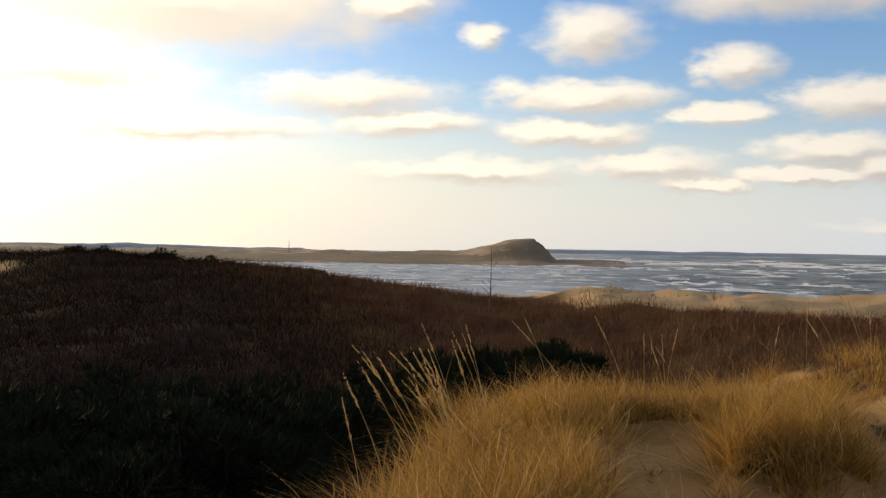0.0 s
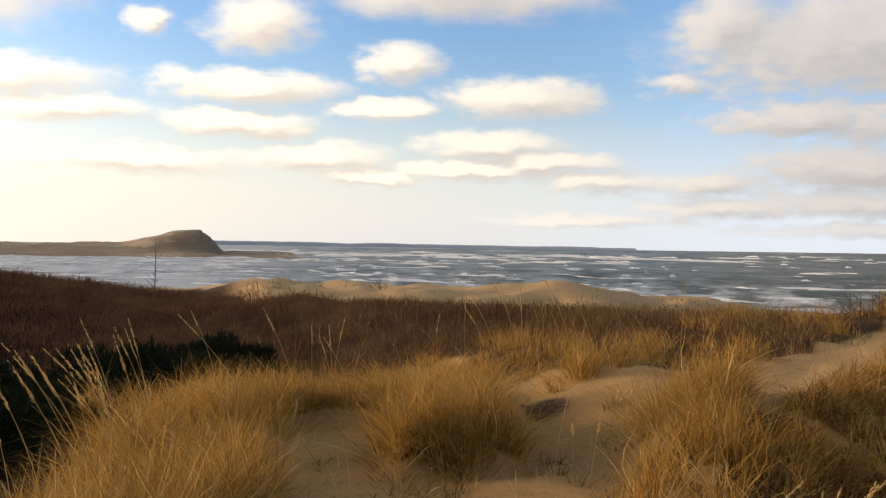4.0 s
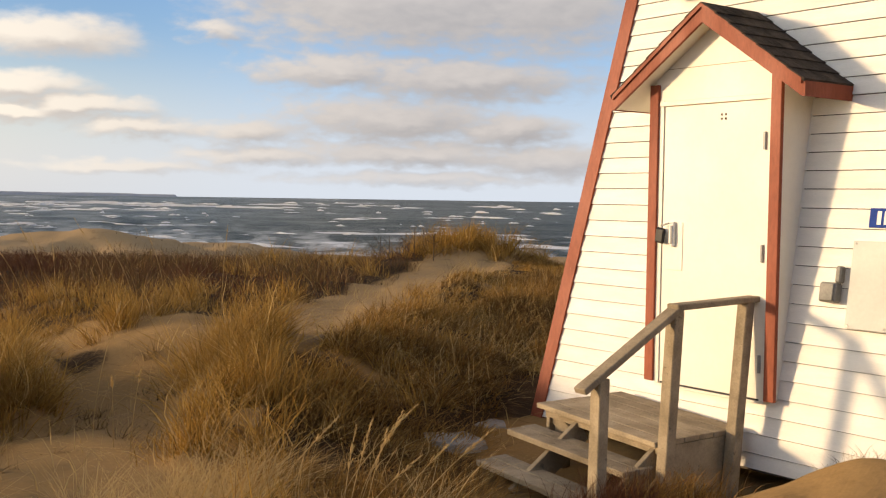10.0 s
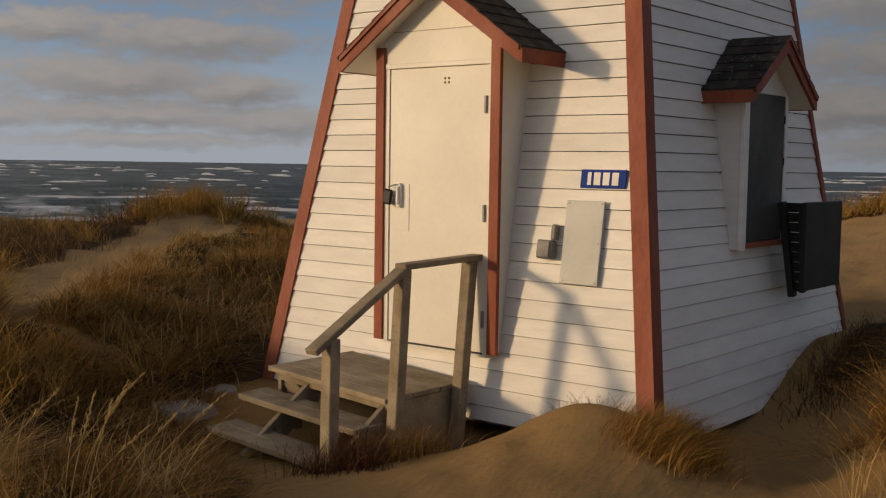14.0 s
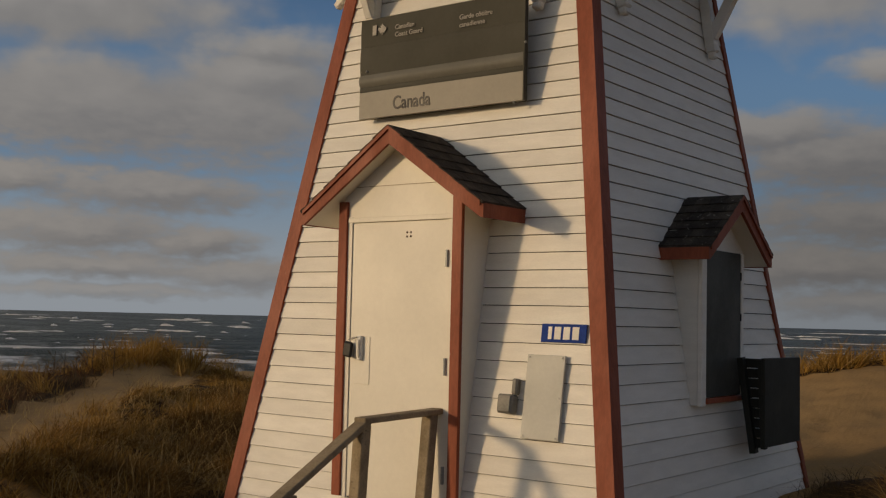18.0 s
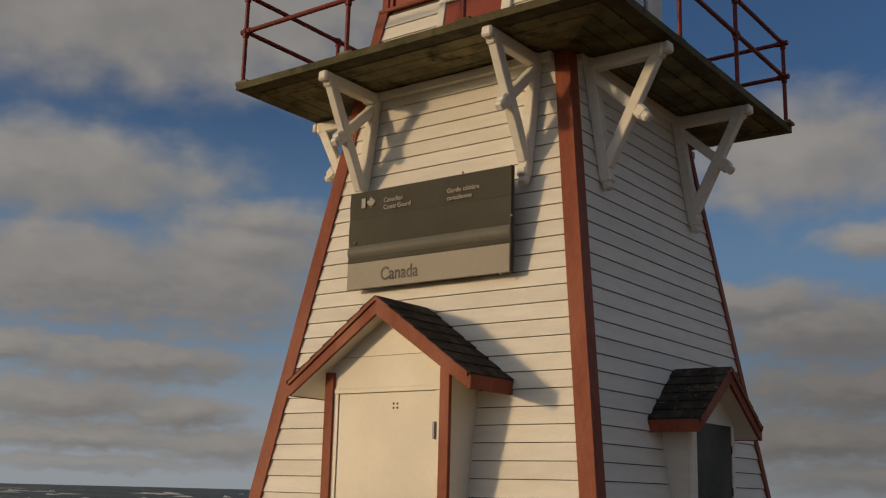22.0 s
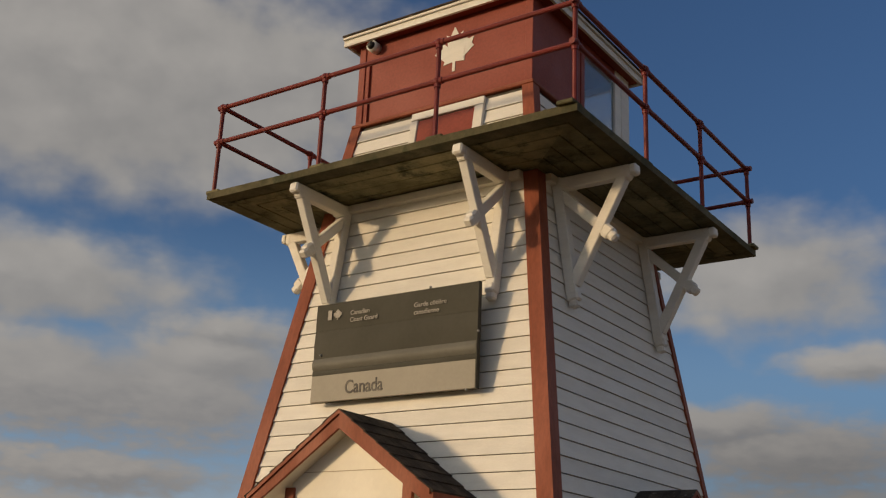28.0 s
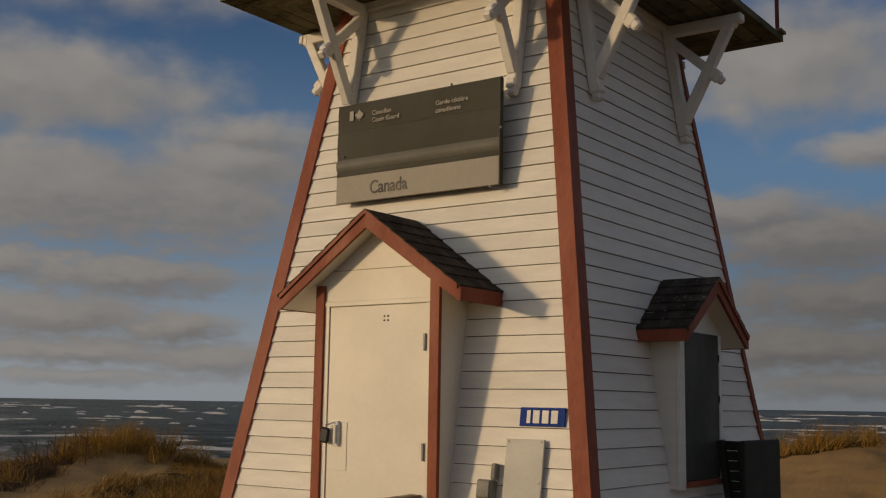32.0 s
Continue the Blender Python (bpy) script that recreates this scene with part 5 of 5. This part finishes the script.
def tussocks(name, n, sector, mask, mat, per, size, high, lean, label, seed, wind=(.10, -.03), width=.0085, comb=.38, grow=None):
    """Tufts of long blades that arch over, curl and tangle, each tuft combed its own way, joined as one cover of grass."""
    a0, a1, d0, d1 = sector
    cx, cy, rng = scatter(n, a0, a1, d0, d1, mask, seed, .8)
    if not len(cx):
        return
    k = rng.uniform(.45, 1.35, len(cx))
    many = np.maximum((per * k ** 2).astype(int), 6)
    idx = np.repeat(np.arange(len(cx)), many)
    m = len(idx)
    a = rng.uniform(0, 2 * math.pi, m)
    r = np.abs(rng.normal(0, 1, m)) * size * k[idx]
    x, y = cx[idx] + np.cos(a) * r, cy[idx] + np.sin(a) * r
    h = high * k[idx] * (1.15 - .35 * np.minimum(r / (size * 1.6), 1.3)) * rng.uniform(.45, 1.25, m)
    if grow:
        h = h * grow(cx, cy)[idx]
    h = np.maximum(h, .06)
    z = height(x, y) - .03
    out = lean * (.25 + r / size) * rng.uniform(.2, 1.4, m)
    cwx, cwy = rng.normal(wind[0], comb, len(cx)), rng.normal(wind[1], comb, len(cx))
    dx = np.cos(a) * out + cwx[idx] + rng.normal(0, .32, m)
    dy = np.sin(a) * out + cwy[idx] + rng.normal(0, .32, m)
    face = rng.uniform(0, math.pi, m)
    w = width * rng.uniform(.45, 1.4, m) / 2
    wx, wy = np.cos(face) * w, np.sin(face) * w
    curl, turn = rng.normal(0, .16, m), rng.uniform(0, 2 * math.pi, m)
    limp = rng.uniform(.18, .62, m)
    segs, rows = 5, []
    lean2 = np.minimum(dx * dx + dy * dy, 2.0)
    for j in range(segs + 1):
        t = j / segs
        cz = z + h * (t - limp * lean2 * t ** 2.2)
        cz = np.maximum(cz, z + .03 + .02 * t)
        f = 1 - .9 * t ** 1.5
        bow = curl * h * math.sin(math.pi * t * 1.3)
        px, py = x + dx * h * t ** 1.5 + np.cos(turn) * bow, y + dy * h * t ** 1.5 + np.sin(turn) * bow
        rows.append(np.stack([np.stack([px - wx * f, py - wy * f, cz], -1), np.stack([px + wx * f, py + wy * f, cz], -1)], 1))
    co = np.stack(rows, 1).reshape(-1, 3)
    base = (np.arange(m) * 2 * (segs + 1))[:, None, None]
    q = np.array([[2 * j, 2 * j + 1, 2 * j + 3, 2 * j + 2] for j in range(segs)])[None]
    me = quads_mesh(name, co, (base + q).reshape(-1, 4), mat, True)
    return tagged(new(name, me), label, "grass", kind="stuff")


tussocks("golden_grass", 5000, (-14, 42, 4.6, 14.5), lambda a, b: tufted(a, b) * (1 - .9 * is_bank(a, b)), M_GOLD, 84, .12, .44, .45, "golden dry marram grass in wind-bent tussocks on the sand", 11, (-.05, -.05), grow=lambda a, b: 1 - .42 * smooth(np.hypot(a, b), 10.5, 13))
tussocks("thin_grass", 2600, (8, 40, 12.5, 18), lambda a, b: tufted(a, b) * .8, M_GOLD, 34, .10, .24, .6, "thin golden grass at the edge of the scrub", 21)
tussocks("bank_grass", 7600, (28, 52, 7.0, 24), lambda a, b: gold(a, b) * is_bank(a, b) * smooth(fbm(a * 1.3, b * 1.3, 2, 5), -.08, .30), M_BANK, 52, .12, .24, .7, "ochre matted grass hanging over the sandy bank", 12, (-.10, -.55), .012, .45, lambda a, b: 1 - .55 * smooth(across(a, b), -2.6, -1.6) * smooth(a, 7, 11))
tussocks("bank_thatch", 6000, (28, 52, 7.8, 24), lambda a, b: gold(a, b) * is_bank(a, b) * np.maximum(np.maximum(smooth(across(a, b), -2.1, -1.6), .7 * smooth(a, 10, 12)), .35 * smooth(fbm(a * .9, b * .9, 2, 25), .0, .4)) * smooth(fbm(a * 1.5, b * 1.5, 2, 15), -.5, .2), M_GOLD, 44, .12, .20, .8, "bright dry grass on the lip of the bank", 22, (.05, -.35), .011, .4, lambda a, b: 1 - .55 * smooth(across(a, b), -2.6, -1.6) * smooth(a, 7, 11))
tussocks("near_grass", 380, (29, 43, 5.0, 8.6), lambda a, b: .8 * smooth(fbm(a * 1.2, b * 1.2, 2, 97), -.3, .3) * smooth(np.degrees(np.arctan2(a, b)), 29, 31), M_BANK, 60, .14, .20, .8, "low dull grass sprawling on the sand", 15, (.45, -.25))
tussocks("dune_grass", 8000, (30, 92, 9.5, 26), lambda a, b: tufted(a, b) * (1 - is_bank(a, b)), M_GOLD, 42, .13, .38, .5, "dry golden grass on the dunes behind the tower", 13, (.2, -.05), .014)
tussocks("sparse_tufts", 1100, (6, 34, 6.0, 14.5), lambda a, b: .30 * smooth(fbm(a * .8, b * .8, 2, 61), -.1, .5) * (1 - gold(a, b)), M_DULL, 24, .08, .17, 1.1, "sparse low dead tufts scattered on the sand", 31, (.2, -.1), .008)
tussocks("knoll_grass", 700, (38, 47, 21, 28), lambda a, b: bump(a, b, 16.4, 17.9, 1.5, 1.1, 1.1) * smooth(fbm(a * 1.5, b * 1.5, 2, 35), -.3, .3), M_GOLD, 60, .14, .42, .5, "golden grass crowning the sandy knoll", 29, (.15, .0), .014)
tussocks("tall_grass", 1300, (70, 96, 5.4, 8.4), lambda a, b: bump(a, b, 6.8, .95, .62, .55, 1.4) ** 2, M_BANK, 70, .10, .34, .5, "matted grass clump on a hummock beside the tower", 14, (-.25, .15))


def near_tower(x0, y0, rx, ry, n, h, mat, name, label, seed, wind=(.2, 0), lean=.5, wide=.006):
    r = np.random.default_rng(seed)
    u, v = r.normal(0, rx, n), r.normal(0, ry, n)
    w = np.array([TOWER @ Vector((x0 + a, y0 + b, 0)) for a, b in zip(u, v)])
    blades(name, w[:, 0], w[:, 1], h * (.5 + .7 * r.random(n)), mat, wide, lean, wind, label, seed=seed, segs=5)


near_tower(2.13, -2.30, .13, .10, 4200, .25, M_BANK, "corner_grass", "wind-combed grass clump at the corner of the tower", 6, (.05, -.95), .20, .005)
near_tower(.54, -2.82, .12, .18, 900, .25, M_BANK, "stair_weeds", "rusty dry weeds against the side of the steps", 17, (.1, -.2), .45, .005)
near_tower(.44, -3.20, .15, .15, 900, .27, M_BROWN, "step_weeds", "rusty weeds round the foot of the handrail post", 7, (.1, -.2), .45, .006)
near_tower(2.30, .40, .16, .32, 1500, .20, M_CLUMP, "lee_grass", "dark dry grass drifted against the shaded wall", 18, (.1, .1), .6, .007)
near_tower(1.2, -1.95, .35, .06, 260, .13, M_DULL, "wall_grass", "thin grass along the foot of the wall", 8)

# rusty scrub belt and the dark hillside
x, y, rng = scatter(280000, -27, 44, 13.5, 36, lambda a, b: (cover(a, b) - .9 * gold(a, b)) * (1 - .65 * smooth(np.degrees(np.arctan2(a, b)), 24, 32)) * (1 - is_bank(a, b)) * smooth(np.degrees(np.arctan2(a, b)) + .35 * (np.hypot(a, b) - 16), -8, 3), 15)
blades("rusty_scrub", x, y, .10 + .26 * rng.random(len(x)) ** 2, M_BROWN, .014, .62, (.04, -.02), "rust-brown low scrub covering the dune slope", "scrub", 9, 2)
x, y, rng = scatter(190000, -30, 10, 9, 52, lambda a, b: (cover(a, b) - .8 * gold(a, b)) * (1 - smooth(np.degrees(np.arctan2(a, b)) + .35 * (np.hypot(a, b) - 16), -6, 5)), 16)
blades("dark_scrub", x, y, .12 + .26 * rng.random(len(x)) ** 2, M_SCRUB, .020, .9, (.04, -.02), "dark brown scrub on the hillside, shade painted into its colour", "scrub", 10, 2)
x, y, rng = scatter(36000, 8, 47, 12.8, 27.5, lambda a, b: np.maximum(cover(a, b), gold(a, b) * .5) * smooth(fbm(a * .6, b * .6, 2, 71) + .5 * smooth(np.degrees(np.arctan2(a, b)), 22, 30), -.2, .4) * (.2 + .8 * smooth(np.degrees(np.arctan2(a, b)), 19, 29)) * (1 - is_bank(a, b)) * (1 - track(a, b)), 17)
blades("dry_weeds", x, y, .16 + .36 * rng.random(len(x)), M_DULL, .010, .62, (.08, 0), "thin dry weeds standing above the scrub", "weeds", 11, 3)
x, y, rng = scatter(1500, 4, 34, 36, 46, lambda a, b: smooth(fbm(a * .25, b * .25, 2, 75), .15, .5), 18)
blades("beach_grass", x, y, .10 + .16 * rng.random(len(x)), M_DULL, .02, .6, (.1, 0), "sparse grass on the seaward dunes", "grass", 12, 2)
x, y, rng = scatter(44000, -12, 40, 4.8, 15, lambda a, b: tufted(a, b) ** 1.5 * (1 - is_bank(a, b)) * .32, 41, .7)
blades("pale_grass", x, y, .28 + .42 * rng.random(len(x)), M_STRAW, .006, .8, (-.12, -.05), "long pale straws among the golden grass", "grass", 42, 4)
x, y, rng = scatter(1500, 75.5, 84, 4.6, 6.4, lambda a, b: .25 + 0 * a, 63, .7)
blades("corner_straws", x, y, .20 + .30 * rng.random(len(x)), M_STRAW, .006, .55, (-.1, .1), "pale grass straws in front of the dark clump", "grass", 64, 5)
x, y, rng = scatter(9000, 22, 41.5, 5.0, 6.5, lambda a, b: .45 * smooth(fbm(a * 1.6, b * 1.6, 2, 93), -.25, .35), 43, .7)
blades("arching_grass", x, y, .24 + .34 * rng.random(len(x)), M_SEED, .0065, .75, (.55, -.35), "long pale grass arching over near the steps", "grass", 44, 5)
x, y, rng = scatter(12000, 30, 56, 8.0, 18, lambda a, b: gold(a, b) * is_bank(a, b) * .5, 45, .7)
blades("bank_straws", x, y, .2 + .25 * rng.random(len(x)), M_STRAW, .008, .9, (.1, -.35), "pale straws on the grassy bank", "grass", 46, 4)
x, y, rng = scatter(7000, -8, 45, 4.6, 18, lambda a, b: (1 - cover(a, b)) * .55, 19)
blades("straw_litter", x, y, .10 + .22 * rng.random(len(x)), M_STRAW, .007, 1.6, (.3, -.1), "loose dead straw lying on the sand", "straw", 13, 3, .0)


def shrub_mesh(name, seed, r, n):
    """A dense low evergreen crown: short sprays round many branch tips."""
    rg = np.random.default_rng(seed)
    co, qd = [], []
    k = 0
    tips = rg.normal(0, 1, (n, 3))
    tips /= np.linalg.norm(tips, axis=1)[:, None]
    tips[:, 2] = np.abs(tips[:, 2])
    lump = .75 + .25 * np.sin(tips[:, 0] * 5 + seed) * np.cos(tips[:, 1] * 4 + tips[:, 2] * 3)
    rad = r * lump * rg.uniform(.55, 1.05, n)
    for t, q in zip(tips, rad):
        c = t * q * np.array([1, 1, .62])
        for _ in range(11):
            d = t * .8 + rg.normal(0, .55, 3) + np.array([0, 0, .35])
            d = d / np.linalg.norm(d) * rg.uniform(.05, .14)
            s = np.cross(d, rg.normal(0, 1, 3))
            s = s / np.linalg.norm(s) * .0065
            co += [c - s, c + s, c + d + s * .3, c + d - s * .3]
            qd.append((k, k + 1, k + 2, k + 3))
            k += 4
    return quads_mesh(name, np.array(co), np.array(qd), M_NEEDLE, False)


CROWNS = [shrub_mesh("crown", 31, .95, 950), shrub_mesh("crown", 32, .75, 700)]


def juniper(x, y, k, which, turn):
    z = float(height(np.array([x]), np.array([y]))[0])
    e = new("juniper_shrub")
    e.matrix_world = pose(x, y, z - .05, 0, 0, turn) @ Matrix.Scale(k, 4)
    tagged(e, "low dark green-black juniper shrub in the hollow", "shrub", "shrubs in the hollow")
    c = new("crown", CROWNS[which])
    c.parent = e
    bm = B()
    for j in range(5):
        a = 2 * math.pi * j / 5
        pipe(bm, (0, 0, 0), (.26 * math.cos(a), .26 * math.sin(a), .26), .022, .010, 6)
    me = bpy.data.meshes.new("trunk")
    bm.to_mesh(me)
    bm.free()
    me.materials.append(M_TWIG)
    t = new("trunk", me)
    t.parent = e
    return e


rs = random.Random(8)
for ring_d, a0, a1, n, k in ((8.0, -26, -9, 6, .95), (9.6, -25, -6, 7, 1.1), (11.6, -24, -2.5, 8, 1.25), (13.6, -23, -13, 4, 1.1), (14.4, -6, 1, 3, 1.0), (16.0, -1.5, 7.5, 6, 1.15), (18.6, 1.0, 6.5, 3, 1.1)):
    for j in range(n):
        az, d = a0 + (a1 - a0) * (j + .5) / n + rs.uniform(-.8, .8), ring_d + rs.uniform(-.6, .6)
        juniper(d * math.sin(radians(az)), d * math.cos(radians(az)), k * rs.uniform(.95, 1.35), rs.randrange(2), rs.uniform(0, 360))


def ridge_bush(az, d, k):
    juniper(d * math.sin(radians(az)), d * math.cos(radians(az)), k, rs.randrange(2), rs.uniform(0, 360))


for az, d, k in ((-18.6, 38, .8), (-17.2, 39, .7), (-14.3, 40, .8), (-12.0, 39, .8), (-10.8, 38, .75), (-9.9, 38, .6), (-6.6, 35, .6)):
    ridge_bush(az, d, k)


def stalk(x, y, h, lx, ly, head=.16):
    """One tall flowering grass stem with a feathery seed head."""
    z = float(height(np.array([x]), np.array([y]))[0])
    e = new("grass_stalk")
    e.location = (x, y, z - .03)
    tagged(e, "tall dry grass stem with a pale seed head", "grass stalk", "seed stalks in the grass")
    n = 7
    pts = [Vector((lx * h * (t / n) ** 1.7, ly * h * (t / n) ** 1.7, h * (t / n))) for t in range(n + 1)]
    bm = B()
    for p, q, k in zip(pts[:-1], pts[1:], range(n)):
        pipe(bm, p, q, .0030 - .0002 * k, .0030 - .0002 * (k + 1), 5)
    me = bpy.data.meshes.new("stem")
    bm.to_mesh(me)
    bm.free()
    me.materials.append(M_SEED)
    new("stem", me).parent = e
    d = (pts[-1] - pts[-2]).normalized()
    co, qd, k = [], [], 0
    for _ in range(44):
        t = rs.random()
        c = pts[-1] + d * (t - .55) * head * 1.7
        o = Vector((rs.gauss(0, 1), rs.gauss(0, 1), rs.gauss(0, 1))).normalized()
        q = (d * .8 + o * .35).normalized() * .024 * (1.15 - t * .6)
        w = d.cross(o).normalized() * .0035
        c = c + o * .005 * (1.2 - t)
        co += [c - w, c + w, c + q + w * .4, c + q - w * .4]
        qd.append((k, k + 1, k + 2, k + 3))
        k += 4
    hd = new("seed_head", quads_mesh("seed_head", np.array([tuple(v) for v in co]), np.array(qd), M_SEED, False))
    hd.parent = e
    return e


for _ in range(44):                        # stalks along the crest of the near grass
    az = rs.choice((rs.uniform(-6, 18), rs.gauss(-1.5, 1.8), rs.gauss(1.6, 1.0)))
    d = rs.uniform(6.4, 13.5) if az > 4 else rs.uniform(6.2, 9.8)
    if gold(np.array([d * math.sin(radians(az))]), np.array([d * math.cos(radians(az))]))[0] > .35:
        stalk(d * math.sin(radians(az)), d * math.cos(radians(az)), rs.uniform(.6, .98), rs.uniform(-.6, -.15), rs.uniform(-.2, .3))
for _ in range(16):
    az, d = rs.uniform(10, 30), rs.uniform(12.5, 16)
    stalk(d * math.sin(radians(az)), d * math.cos(radians(az)), rs.uniform(.7, 1.0), rs.uniform(-.5, .2), rs.uniform(-.2, .2))
for _ in range(10):
    az, d = rs.uniform(30, 43), rs.uniform(4.9, 5.8)
    stalk(d * math.sin(radians(az)), d * math.cos(radians(az)), rs.uniform(.35, .62), rs.uniform(.2, .8), rs.uniform(-.4, .1), .12)
for az, d, h in ((23.2, 8.1, .95), (25.0, 7.4, .6), (24.2, 7.8, .5)):
    stalk(d * math.sin(radians(az)), d * math.cos(radians(az)), h, rs.uniform(-.2, .2), rs.uniform(-.2, .2), .05)


def bare_shrub(az, d, h, spread, twigs, label):
    x, y = d * math.sin(radians(az)), d * math.cos(radians(az))
    z = float(height(np.array([x]), np.array([y]))[0])
    e = new("bare_shrub")
    e.location = (x, y, z - .05)
    tagged(e, label, "shrub")
    bm = pipe(B(), (0, 0, 0), (spread * .05, 0, h), .007 + h * .006, .005, 6)
    me = bpy.data.meshes.new("trunk")
    bm.to_mesh(me)
    bm.free()
    me.materials.append(M_TWIG)
    new("trunk", me).parent = e
    for _ in range(twigs):
        t = rs.uniform(.12, .8)
        a = rs.uniform(0, 2 * math.pi)
        l = spread * rs.uniform(.5, 1.0) * (1.1 - t * .6)
        bm = B()
        p = Vector((spread * .05 * t, 0, h * t))
        q = p + Vector((math.cos(a) * l, math.sin(a) * l, l * rs.uniform(.4, 1.3)))
        pipe(bm, p, q, .005, .003, 5)
        m_ = p.lerp(q, .55)
        pipe(bm, m_, m_ + Vector((math.cos(a + .8) * l * .4, math.sin(a + .8) * l * .4, l * .45)), .0035, .002, 5)
        me = bpy.data.meshes.new("branch")
        bm.to_mesh(me)
        bm.free()
        me.materials.append(M_TWIG)
        new("branch", me).parent = e


bare_shrub(2.55, 27.5, 1.75, .36, 12, "leafless sapling standing alone on the slope")
bare_shrub(14.0, 36, .42, .30, 8, "small leafless bush on the seaward dune")
for k in range(7):
    bare_shrub(37.8 + .42 * k + rs.uniform(-.2, .2), 22.3 + rs.uniform(-.5, .6), rs.uniform(.4, .8), .30, 7, "leafless grey-brown shrub beside the grassy knoll")


def mast(az, d, h):
    """A thin pole far off on the headland."""
    x, y = d * math.sin(radians(az)), d * math.cos(radians(az))
    e = new("pole")
    e.location = (x, y, 3.5)
    tagged(e, "thin grey pole standing on the far headland", "pole")
    me = bpy.data.meshes.new("shaft")
    bm = pipe(B(), (0, 0, 0), (0, 0, h), .18, .12, 8)
    bm.to_mesh(me)
    bm.free()
    me.materials.append(M_TWIG)
    new("shaft", me).parent = e


mast(-7.95, 540, 6.2)
